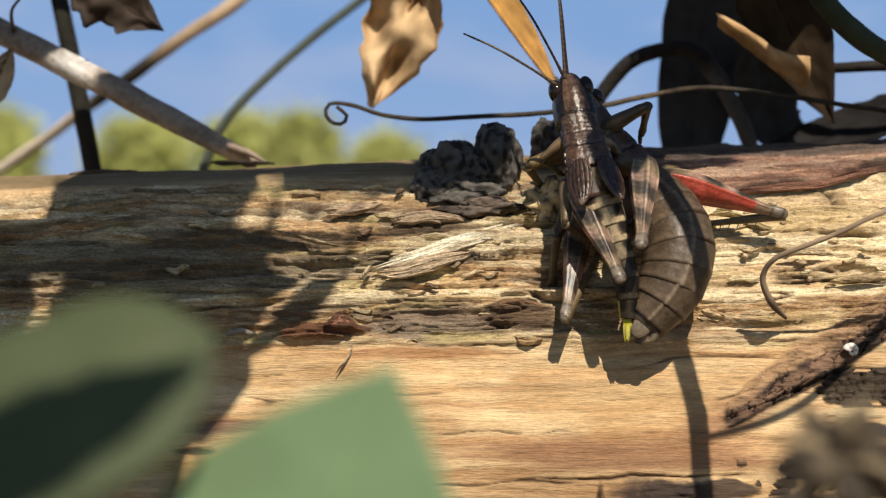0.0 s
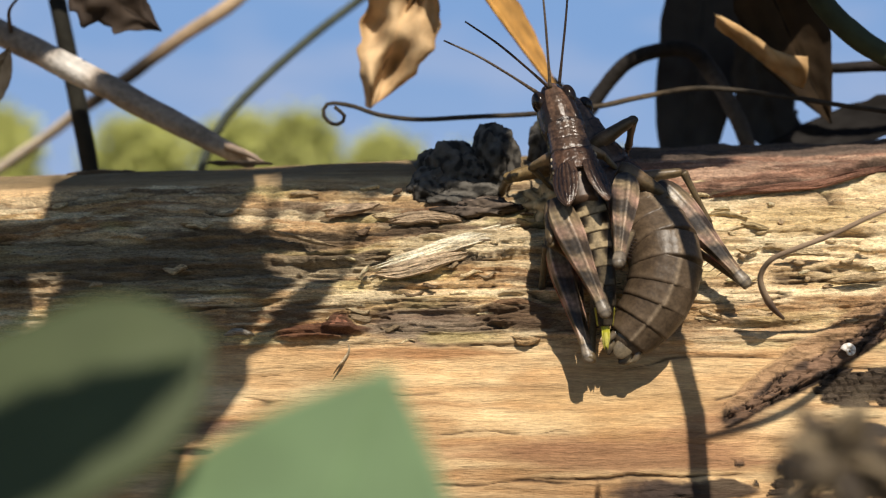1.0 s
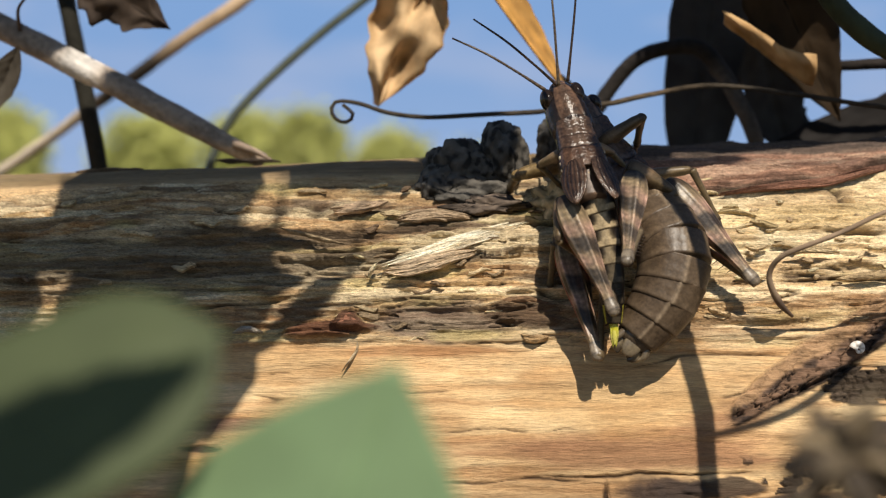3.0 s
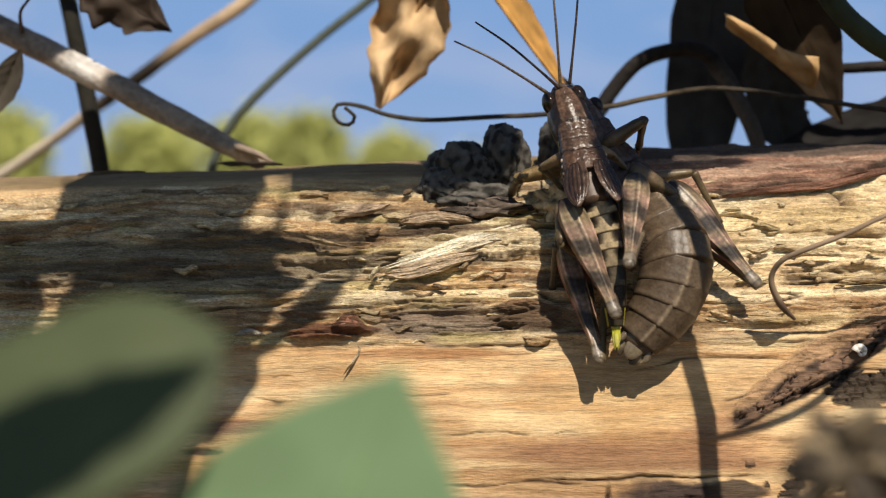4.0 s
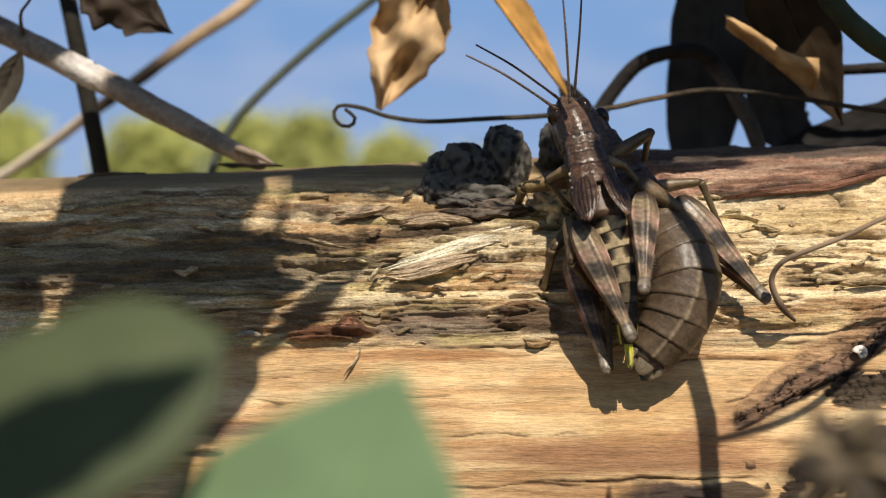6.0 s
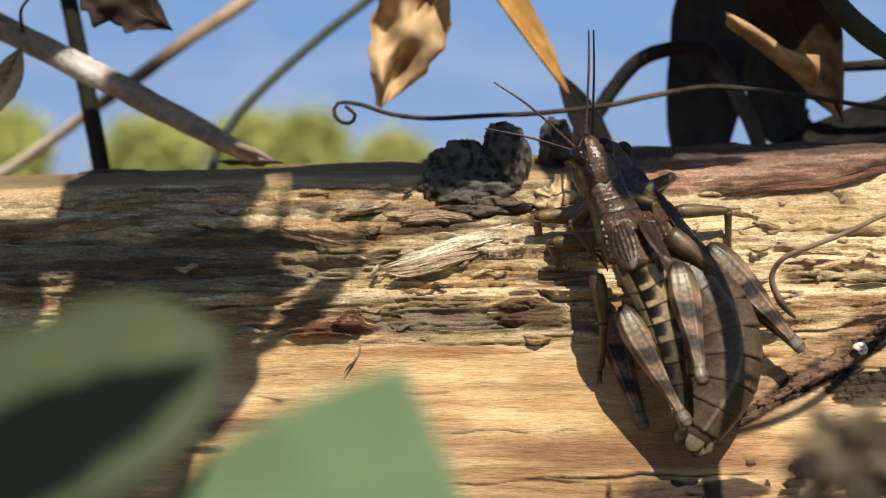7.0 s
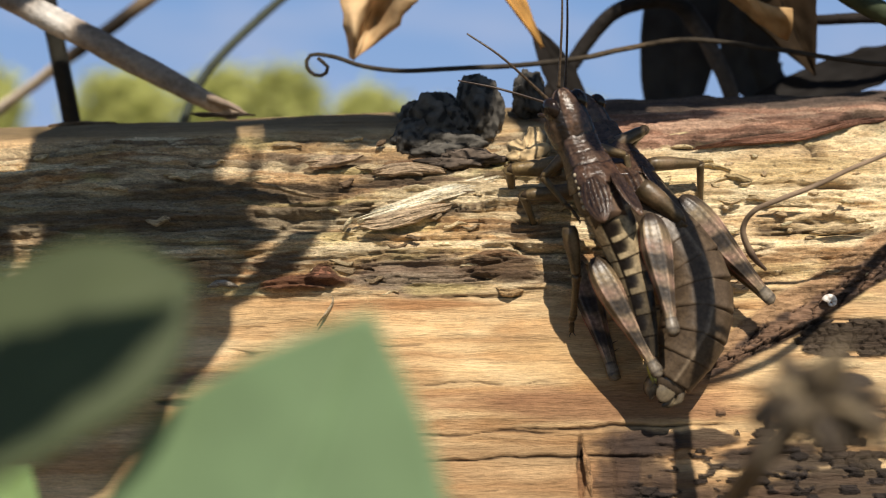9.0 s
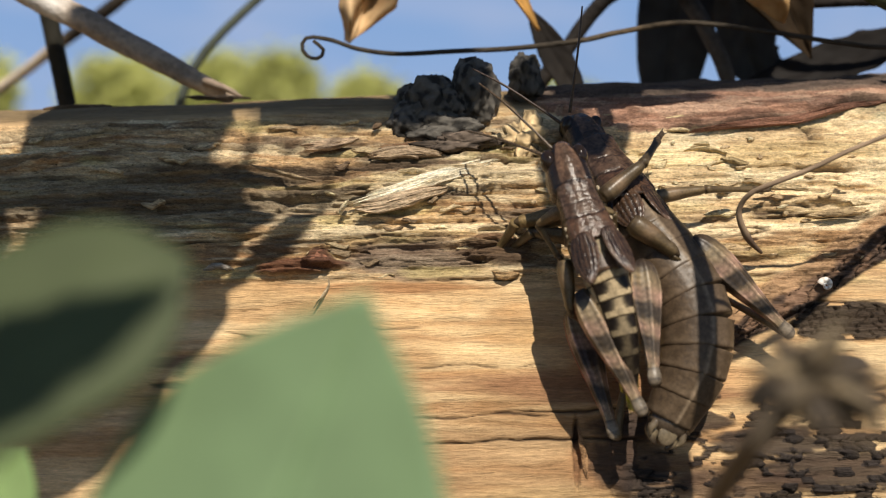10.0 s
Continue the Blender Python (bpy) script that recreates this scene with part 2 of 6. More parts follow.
def log_relief(u, v):
    """Relief in millimetres and tone of the wood at u, v."""
    warp = v + 1.2 * (fbm(u / 18, v / 9, 3) - 0.5) + 0.5 * (fbm(u / 5, v / 3, 5) - 0.5)
    fibre = fbm(u / 14, warp / 0.7, 11, 5)
    fine = fbm(u / 5, warp / 0.22, 23, 3)
    broad = fbm(u / 26, v / 6, 31)
    rot = ease(v, -11, -7) * (1 - ease(v + 1.5 * (broad - 0.5) * 2, 8.2, 9.8)) * (1 - 0.5 * ease(u, 8, 20))
    ledge = fbm(u / 26, warp / 1.7, 47, 5)
    h = 0.22 * (fibre - 0.5) + 0.10 * (fine - 0.5) + 0.8 * (broad - 0.5)
    step = 7.0 * ledge + 1.6 * (fbm(u / 7, warp / 0.35, 53, 4) - 0.5)
    tread = np.floor(step) + ease(step - np.floor(step), 0.82, 1.0)
    calm = 1 - 0.55 * ease(-u, 6, 14)
    h = h + rot * (0.40 * calm * (1 - 0.5 * ease(v, 3.0, 6.0)) * (tread - 3.5) + 0.8 * (fibre - 0.5) + 0.6 * (fine - 0.5) + 0.55 * calm * (fbm(u / 4.5, warp / 0.6, 59, 5) - 0.5))
    flake = fbm(u / 9, warp / 0.75, 63, 6) * 10.0
    flake = np.floor(flake) + ease(flake - np.floor(flake), 0.86, 1.0)
    upper = ease(-v, -9.5, -7) * (1 - ease(-v, 8.5, 9.5))
    h = h + upper * (0.14 * (flake - 5.0) + 0.35 * (fbm(u / 3.2, warp / 0.24, 65, 4) - 0.5))
    hole = ease(fbm(u / 12, warp / 0.8, 57, 4), 0.61, 0.66) * rot * (1 - 0.8 * ease(v, 3.0, 6.0))
    h = h - 0.35 * hole * (1 - 0.7 * ease(u, 8, 18))
    crack = np.exp(-((fbm(u / 24, warp / 2.4, 61, 3) - 0.5) / 0.012) ** 2) * ease(fbm(u / 9, v / 4, 67), 0.42, 0.6)
    crack = crack * (1 - ease(v, 10.5, 11.5) * (1 - ease(v, 16.5, 17.5)) * ease(u, 4, 8) * (1 - ease(u, 22, 25)))
    h = h - 0.55 * crack * (0.35 + rot)
    tan, pale, brown = np.array((0.60, 0.36, 0.165)), np.array((0.74, 0.53, 0.285)), np.array((0.34, 0.155, 0.055))
    olive, grey, dark = np.array((0.40, 0.30, 0.13)), np.array((0.20, 0.155, 0.11)), np.array((0.035, 0.022, 0.016))
    k = (0.25 + 0.5 * ease(fibre, 0.35, 0.66))[..., None]
    col = tan * (1 - k) + pale * k
    k = (ease(fbm(u / 9, v / 3.2, 73), 0.5, 0.72) * 0.7)[..., None]
    col = col * (1 - k) + np.array((0.80, 0.60, 0.34)) * k
    k = (ease(fbm(u / 7, v / 2.2, 77), 0.55, 0.75) * 0.45)[..., None]
    col = col * (1 - k) + np.array((0.44, 0.23, 0.09)) * k
    k = (ease(fbm(u / 22, warp / 1.3, 71), 0.55, 0.75) * 0.55)[..., None]
    col = col * (1 - k) + brown * k
    k = (rot * ease(fbm(u / 20, warp / 1.6, 83), 0.5, 0.7) * 0.5)[..., None]
    col = col * (1 - k) + olive * k
    k = (rot * ease(fbm(u / 12, warp / 1.1, 91), 0.57, 0.68) * 0.85)[..., None]
    col = col * (1 - k) + grey * k
    k = (ease(u, 10, 20) * ease(-v, -5, -2) * (1 - ease(-v, 8.3, 9.0)) * (0.55 + 0.4 * ease(fbm(u / 10, v / 2.0, 97), 0.4, 0.6)))[..., None]
    col = col * (1 - k) + np.array((0.86, 0.66, 0.38)) * k
    k = (upper * ease(np.abs(fbm(u / 5, warp / 0.35, 69, 4) - 0.5), 0.09, 0.16) * 0.4)[..., None]
    col = col * (1 - k) + np.array((0.30, 0.19, 0.10)) * k
    crumb = fbm(u / 2.4, warp / 0.32, 87, 4)
    k = (rot * ease(crumb, 0.55, 0.68) * 0.6)[..., None]
    col = col * (1 - k) + np.array((0.20, 0.125, 0.07)) * k
    k = (rot * ease(1 - crumb, 0.58, 0.68) * 0.55)[..., None]
    col = col * (1 - k) + np.array((0.86, 0.70, 0.44)) * k
    cream = fbm(u / 8, warp / 1.5, 93, 5)
    k = (np.maximum(rot, upper) * ease(cream, 0.50, 0.66) * 0.75)[..., None]
    col = col * (1 - k) + np.array((0.88, 0.73, 0.47)) * k
    k = (rot * ease(fbm(u / 7, warp / 1.3, 95, 4), 0.56, 0.7) * 0.5)[..., None]
    col = col * (1 - k) + np.array((0.66, 0.56, 0.25)) * k
    k = (0.55 * hole * (1 - 0.75 * ease(u, 8, 18)))[..., None]
    col = col * (1 - k) + np.array((0.085, 0.055, 0.035)) * k
    k = ((0.25 + 0.75 * rot) * ease(fine, 0.62, 0.80) * 0.5)[..., None]
    col = col * (1 - k) + np.array((0.22, 0.125, 0.06)) * k
    k = (0.8 * crack)[..., None]
    col = col * (1 - k) + dark * k

    def stain(cu, cv, ru, rv, tone, strength, lift=0.0, slope=0.0, edge=0.35, seed=1):
        nonlocal col, h
        x, y = (u - cu), (v - cv - slope * (u - cu))
        r = np.sqrt((x / ru) ** 2 + (y / rv) ** 2) + 0.9 * (fbm(u / (0.45 * ru + 0.3), v / (0.5 * rv + 0.2), 100 + seed, 4) - 0.5)
        k = (1 - ease(r, 1 - edge, 1 + edge)) * strength
        col = col * (1 - k[..., None]) + np.array(tone) * k[..., None]
        h = h + lift * k * (0.5 + fibre)
    def split_line(cu, cv, ru, width, deep, slope=0.0, seed=1):
        nonlocal col, h
        y = v - cv - slope * (u - cu) - 0.7 * (fbm(u / 3.5, u * 0 + seed, 200 + seed, 4) - 0.5)
        w = width * (0.4 + 1.2 * lattice(u / 1.5, u * 0 + seed, 220))
        k = np.exp(-(y / w) ** 2) * (1 - ease(np.abs(u - cu), 0.75 * ru, ru))
        col = col * (1 - 0.9 * k[..., None]) + np.array((0.045, 0.026, 0.018)) * 0.9 * k[..., None]
        h = h - deep * k
    # grey, weathered top edge
    k = (ease(-v, 8.5, 11) * (1 - ease(u, 14, 19)) * 0.85)[..., None]
    col = col * (1 - k) + np.array((0.22, 0.16, 0.085)) * (0.6 + 0.8 * fibre[..., None]) * k
    # red-brown skin of old bark along the top, torn and lifted at its lower edge
    torn = np.interp(u, (10, 12.5, 15.5, 18.5, 24.5, 27.3, 34, 40, 60), (-11.5, -8.6, -6.8, -5.4, -5.2, -5.7, -6.5, -8.3, -8.6)) + 1.0 * (fbm(u / 5.0, v / 2.5, 99, 4) - 0.5)
    edge = torn - v
    lift = ease(u, 10, 14) * ease(edge, 0.0, 0.18)
    k = (ease(u, 9, 13) * ease(edge, -0.04, 0.04))[..., None]
    coarse = np.clip(np.maximum(np.maximum(rot, upper), k[..., 0]), 0, 1)
    chip = fbm(u / 4, warp / 0.35, 79, 5)[..., None]
    col = col * (1 - k) + np.array((0.42, 0.235, 0.155)) * (0.45 + 1.0 * fibre[..., None]) * (0.6 + 0.8 * chip) * k
    k2 = k * ease(chip, 0.55, 0.63)
    col = col * (1 - 0.6 * k2) + np.array((0.10, 0.055, 0.04)) * 0.6 * k2
    k2 = k * ease(1 - chip, 0.55, 0.63)
    col = col * (1 - 0.7 * k2) + np.array((0.42, 0.25, 0.17)) * 0.7 * k2
    h = h + lift * (0.15 + (0.25 + 0.8 * ease(lattice(u / 7.0, u * 0, 107), 0.25, 0.8)) * np.exp(-np.maximum(edge, 0) / 1.3) + 0.7 * (fibre - 0.5) + 0.9 * (chip[..., 0] - 0.5) + 0.6 * (fine - 0.5))
    k2 = k * 0.4 * ease(fbm(u / 6, warp / 0.5, 109, 5), 0.52, 0.64)[..., None]
    col = col * (1 - k2) + np.array((0.60, 0.44, 0.31)) * k2
    # weathered grey strip along the top, with shade put into its dark tone
    k2 = k * (0.88 * ease(-v + 2.0 * (broad - 0.5), 10.6, 12.4))[..., None]
    col = col * (1 - k2) + np.array((0.085, 0.068, 0.056)) * (0.5 + fibre[..., None]) * k2
    # dark band below the torn edge: shade under the lip put into the colour
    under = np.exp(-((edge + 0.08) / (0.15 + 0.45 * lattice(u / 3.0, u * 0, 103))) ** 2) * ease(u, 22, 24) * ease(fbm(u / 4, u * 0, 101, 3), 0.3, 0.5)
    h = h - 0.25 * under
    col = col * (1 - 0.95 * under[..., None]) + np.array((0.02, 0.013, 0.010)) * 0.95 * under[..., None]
    stain(8.0, 23.7, 18.0, 3.2, (0.34, 0.19, 0.09), 0.6, 0.0, 0.0, 0.4, 51)
    stain(2.6, 17.6, 10.0, 0.7, (0.36, 0.20, 0.10), 0.55, 0.0, 0.0, 0.4, 52)
    stain(10.1, 12.5, 7.0, 0.4, (0.42, 0.25, 0.12), 0.5, 0.0, 0.0, 0.4, 53)
    stain(-0.4, 6.8, 5.6, 1.7, (0.19, 0.135, 0.10), 0.85, -0.3, 0.0, 0.3, 1)
    stain(7.0, 6.2, 3.2, 1.2, (0.12, 0.075, 0.045), 0.85, 0.5, 0.08, 0.25, 2)
    stain(-9.9, 7.5, 3.8, 0.75, (0.15, 0.065, 0.035), 0.95, 0.7, -0.05, 0.2, 3)
    stain(-7.8, 6.7, 1.2, 1.0, (0.13, 0.06, 0.035), 0.95, 0.8, 0.0, 0.2, 4)
    stain(-11.0, -1.2, 5.5, 0.9, (0.10, 0.075, 0.05), 0.85, -0.5, 0.0, 0.3, 5)
    stain(-2.7, -2.0, 3.6, 0.5, (0.10, 0.07, 0.045), 0.85, -0.5, 0.0, 0.3, 6)
    stain(-8.5, 0.5, 4.4, 0.8, (0.12, 0.085, 0.055), 0.8, -0.4, 0.0, 0.3, 7)
    stain(-6.2, -4.1, 4.0, 0.8, (0.66, 0.55, 0.27), 0.75, 0.3, 0.0, 0.4, 8)
    stain(0.8, -4.3, 5.0, 0.7, (0.20, 0.11, 0.06), 0.85, 0.5, 0.0, 0.3, 9)
    stain(-7.2, -4.4, 3.0, 0.35, (0.17, 0.10, 0.06), 0.9, 0.5, 0.0, 0.3, 10)
    stain(1.8, -0.6, 6.5, 1.0, (0.74, 0.60, 0.38), 0.8, 0.2, -0.08, 0.4, 11)
    stain(2.2, 8.1, 3.5, 0.5, (0.52, 0.42, 0.18), 0.6, 0.0, 0.0, 0.4, 12)
    stain(-3.0, 9.4, 8.0, 0.5, (0.33, 0.15, 0.06), 0.7, 0.0, 0.0, 0.4, 13)
    stain(-25.9, 0.9, 14.0, 3.2, (0.17, 0.135, 0.09), 0.75, -0.2, 0.0, 0.4, 14)
    stain(-37.4, -9.0, 9.0, 1.2, (0.62, 0.42, 0.22), 0.8, 0.0, 0.0, 0.4, 15)
    stain(-18.2, 15.4, 5.0, 0.6, (0.16, 0.085, 0.06), 0.85, -0.1, 0.0, 0.35, 16)
    stain(-19.6, 17.3, 1.6, 0.3, (0.05, 0.035, 0.03), 0.95, -0.2, 0.0, 0.3, 17)
    stain(-17.6, 18.6, 6.0, 0.8, (0.42, 0.28, 0.09), 0.6, 0.0, 0.0, 0.4, 18)
    stain(-13.4, 9.8, 7.0, 0.8, (0.66, 0.42, 0.20), 0.6, 0.0, 0.0, 0.4, 19)
    stain(15.9, 18.2, 11.0, 1.5, (0.33, 0.165, 0.085), 0.8, 0.0, 0.0, 0.35, 20)
    stain(23.4, 15.3, 3.5, 1.6, (0.33, 0.17, 0.09), 0.7, 0.2, -0.3, 0.4, 21)
    split_line(16.7, 19.9, 9.5, 0.10, 0.45, 0.0, 1)
    stain(17.6, 21.2, 2.8, 1.2, (0.07, 0.045, 0.035), 0.8, 0.1, 0.0, 0.3, 23)
    stain(17.0, 23.6, 1.0, 3.0, (0.10, 0.06, 0.04), 0.9, 0.3, 0.0, 0.25, 24)
    stain(13.3, 23.3, 0.28, 2.8, (0.05, 0.03, 0.02), 0.95, -0.6, 0.0, 0.3, 25)
    stain(15.1, 24.9, 2.4, 2.2, (0.36, 0.19, 0.09), 0.7, 0.1, 0.0, 0.3, 26)
    split_line(33.0, -0.6, 6.0, 0.10, 0.5, 0.03, 2)
    stain(32.3, -2.0, 9.0, 1.3, (0.70, 0.52, 0.26), 0.6, 0.0, 0.0, 0.4, 29)
    split_line(33.3, 3.3, 4.5, 0.22, 0.6, 0.0, 3)
    stain(26.0, 14.9, 2.6, 1.2, (0.06, 0.04, 0.032), 0.35, 0.1, -0.3, 0.35, 35)
    stain(34.6, 15.0, 2.2, 0.6, (0.66, 0.50, 0.28), 0.8, 0.2, 0.0, 0.3, 32)
    stain(35.3, 16.6, 2.2, 0.8, (0.045, 0.04, 0.04), 0.95, 0.2, 0.0, 0.3, 33)
    stain(14.7, 14.0, 9.0, 2.0, (0.66, 0.42, 0.19), 0.55, 0.0, 0.0, 0.45, 37)
    stain(9.7, 27.5, 8.0, 1.2, (0.62, 0.42, 0.2), 0.5, 0.0, 0.0, 0.45, 38)
    split_line(4.5, 8.8, 5.0, 0.06, 0.2, 0.0, 5)
    split_line(27.7, 14.0, 4.5, 0.12, 0.5, -0.42, 6)
    split_line(30.7, 12.9, 4.5, 0.14, 0.5, -0.42, 7)
    split_line(25.9, 13.2, 3.0, 0.08, 0.3, -0.2, 8)
    split_line(3.0, 20.3, 9.0, 0.08, 0.3, 0.0, 9)
    split_line(34.4, 3.7, 6.0, 0.14, 0.6, 0.0, 10)
    split_line(31.7, 2.6, 3.0, 0.08, 0.4, 0.0, 12)
    stain(23.0, 21.1, 3.4, 0.8, (0.05, 0.035, 0.028), 0.9, 0.3, 0.0, 0.15, 41)
    stain(28.8, 22.7, 5.0, 1.2, (0.045, 0.033, 0.028), 0.92, 0.3, 0.0, 0.15, 42)
    stain(34.0, 25.2, 6.0, 1.8, (0.04, 0.03, 0.027), 0.9, 0.3, 0.0, 0.2, 43)
    stain(26.3, 26.0, 5.5, 1.3, (0.09, 0.055, 0.038), 0.85, 0.2, 0.0, 0.25, 44)
    stain(21.0, 25.0, 2.5, 1.8, (0.10, 0.06, 0.04), 0.7, 0.2, 0.0, 0.3, 45)
    stain(32.8, 18.9, 5.0, 1.1, (0.10, 0.07, 0.05), 0.7, 0.1, 0.0, 0.3, 46)
    stain(17.7, 23.9, 3.0, 3.4, (0.06, 0.04, 0.03), 0.85, 0.2, 0.0, 0.25, 47)
    stain(19.1, 21.4, 2.2, 1.0, (0.05, 0.035, 0.028), 0.85, 0.2, 0.0, 0.25, 48)
    split_line(8.9, 22.4, 11.0, 0.09, 0.4, 0.0, 13)
    split_line(5.4, 16.2, 6.0, 0.05, 0.2, 0.01, 14)
    split_line(-3.0, 12.8, 4.0, 0.05, 0.2, 0.0, 15)
    # ridge of old bark across the grain
    u0, v0, u1, v1 = 24.2, 14.9, 37.3, 7.0
    along = (u - u0) / (u1 - u0)
    across = (v - v0 - (v1 - v0) * along) + 1.0 * (fbm(u / 2.5, v / 1.8, 151, 4) - 0.5)
    reach = 2.3 * np.clip(0.55 + 0.9 * along, 0.3, 1.0)
    swell = (1 - ease(np.abs(across), 0.75 * reach, reach)) * ease(along, -0.10, 0.06)
    k = (1 - ease(across, 0.9 * reach, reach)) * ease(across, -reach, -0.7 * reach) * ease(along, -0.05, 0.02)
    pu, pv = u / 1.1 + 0.5 * v, v / 0.7 + 0.5 * u / 1.1
    jag = fbm(pu, pv, 153, 4)
    plate = np.abs(jag - 0.5)
    lower = (ease(across + 0.8 * (fbm(u / 2.0, v / 0.9, 161, 4) - 0.5), -0.5, 0.1))[..., None]
    seam = (1 - ease(plate, 0.012, 0.045)) * (0.25 + 0.75 * lower[..., 0])
    tone = np.array((0.42, 0.26, 0.14)) * (0.45 + 1.1 * fbm(u / 1.2, v / 0.5, 157, 5)[..., None])
    scale = np.array((0.20, 0.12, 0.075)) * (0.25 + 1.6 * fbm(u / 0.9, v / 0.5, 163, 4)[..., None])
    tone = tone * (1 - lower) + scale * lower
    dim = (lower[..., 0] * ease(fbm(u / 1.8, v / 0.8, 165, 4), 0.46, 0.56))[..., None]
    tone = tone * (1 - 0.75 * dim) + np.array((0.03, 0.024, 0.022)) * 0.75 * dim
    col = col * (1 - k[..., None]) + tone * k[..., None]
    rim = np.exp(-((np.abs(across) - 0.95 * reach) / 0.16) ** 2) * ease(across, 0, 0.4) * ease(along, -0.05, 0.0) + np.exp(-((along + 0.02) / 0.02) ** 2) * (1 - ease(np.abs(across), 0.6, 1.0))
    dark_line = np.clip(np.maximum(k * seam, 0.9 * rim), 0, 1)[..., None]
    col = col * (1 - 0.92 * dark_line) + np.array((0.016, 0.012, 0.010)) * 0.92 * dark_line
    h = h + 0.40 * swell + 0.45 * k * (fbm(u / 0.9, v / 0.45, 159, 5) - 0.5) - 0.45 * k * seam
    # charred wood, checked into small uneven blocks
    cu, cv = u / 1.3 + 1.6 * fbm(u / 1.6, v / 0.8, 141, 3), v / 0.65 + 1.2 * fbm(u / 2.2, v / 1.2, 143, 3)
    cu = cu + 0.4 * np.floor(cv)
    cell = lattice(np.floor(cu), np.floor(cv), 5)
    patch = fbm(u / 5, v / 1.8, 131) + 0.22 * ease(v, 20, 26) + 0.12 * ease(u, 26, 34)
    spot = np.exp(-(((u - 36.0) / 4.0) ** 4 + ((v - 12.9) / 1.5) ** 4))
    patch = patch + 0.4 * spot
    char = ease(patch + 0.12 * (fbm(u / 0.9, v / 0.5, 147, 3) - 0.5), 0.595, 0.625) * ease(cell + 0.6 * spot, 0.38, 0.46) * ease(u, 15, 19) * np.maximum(ease(v, 18.3, 19.4), ease(spot, 0.1, 0.3))
    gap = np.maximum(np.abs(cu % 1 - 0.5) * 2, np.abs(cv % 1 - 0.5) * 2)
    solid = char * (1 - ease(gap, 0.75, 0.95))
    k = (0.93 * char)[..., None]
    col = col * (1 - k) + np.array((0.034, 0.027, 0.024)) * (0.3 + 1.4 * fine[..., None]) * k
    h = h + 0.4 * solid - 0.15 * char
    coarse = np.maximum(coarse, np.maximum(char, k[..., 0]))
    return h, 0.22 + 0.78 * coarse, np.clip(col * (0.99 + 0.10 * ease(u, 8, 18) * (1 - ease(v, 8, 12)))[..., None], 0.008, 0.9)


def build_log():
    us = np.r_[np.linspace(-420, -50, 50, endpoint=False), np.linspace(-50, 50, 860), np.linspace(50, 420, 51)[1:]]
    lo, hi = -20.0, 31.0
    vs = np.r_[np.linspace(lo, hi, 520), np.linspace(hi, GIRTH + lo, 90)[1:-1]]
    u, v = np.meshgrid(us, vs)
    d, z, nd, nz = section_at(v)
    h, coarse, col = log_relief(u, v)
    w = np.clip((z + 5) / 13, 0, 1)
    far = ease(np.abs(u), 48, 60)
    h = h * (1 - 0.3 * far)
    pts = np.stack([u, d + nd * h, EYE_HEIGHT + z + LEAN * u + 0.02 * u * w + nz * h], -1) * MM
    # the log rests on the soil
    pts[..., 2] = np.maximum(pts[..., 2], -0.004)
    nv, nu = u.shape
    idx = np.arange(nv * nu).reshape(nv, nu)
    a, b = idx[:, :-1], idx[:, 1:]
    c, e = np.roll(idx, -1, 0)[:, 1:], np.roll(idx, -1, 0)[:, :-1]
    quads = np.stack([a, e, c, b], -1).reshape(-1, 4)
    me = bpy.data.meshes.new("log")
    caps = [list(idx[:, 0]), list(idx[::-1, -1])]
    nq = len(quads)
    me.vertices.add(nv * nu)
    me.vertices.foreach_set("co", pts.astype(np.float32).ravel())
    loops = np.concatenate([quads.ravel(), np.array(caps[0]), np.array(caps[1])]).astype(np.int32)
    me.loops.add(len(loops))
    me.loops.foreach_set("vertex_index", loops)
    me.polygons.add(nq + 2)
    starts = np.r_[np.arange(nq) * 4, nq * 4, nq * 4 + nv].astype(np.int32)
    me.polygons.foreach_set("loop_start", starts)
    me.polygons.foreach_set("use_smooth", np.r_[np.ones(nq, bool), False, False])
    me.update(calc_edges=True)
    t = me.color_attributes.new("tone", "FLOAT_COLOR", "POINT")
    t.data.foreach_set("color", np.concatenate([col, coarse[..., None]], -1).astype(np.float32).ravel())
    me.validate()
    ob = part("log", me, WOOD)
    return tagged(ob, "fallen barkless log of tan weathered wood with rotten cracks", "log")


LOG = build_log()


# ---- bits of the log: bark lumps, splinters, flakes ----
def lump(name, centre, size, seed, label, tone, crag=0.5, sub=4):
    bm = bmesh.new()
    bmesh.ops.create_icosphere(bm, subdivisions=sub, radius=1.0)
    verts, cols = [], []
    for v in bm.verts:
        p = v.co
        k = 1 + crag * noise.fractal(p * 1.4 + Vector((seed, 0, 0)), 1.0, 2.0, 5) + 0.22 * crag * noise.fractal(p * 6 + Vector((0, 0, seed)), 0.6, 2.0, 4) - 0.35 * crag * abs(noise.noise(p * 3.2 + Vector((0, seed, 0))))
        verts.append(tuple(c + s * q * k for c, s, q in zip(centre, size, p)))
        w = noise.noise(p * 4 + Vector((seed, seed, 0)))
        cols.append(mix3(tone, tuple(min(1, c * 2.6) for c in tone), 0.5 + w) if w > -0.2 else tuple(c * 0.5 for c in tone))
    faces = [tuple(v.index for v in f.verts) for f in bm.faces]
    bm.free()
    return part(name, mesh_of(name, verts, faces, cols), BARK, LOG, label)


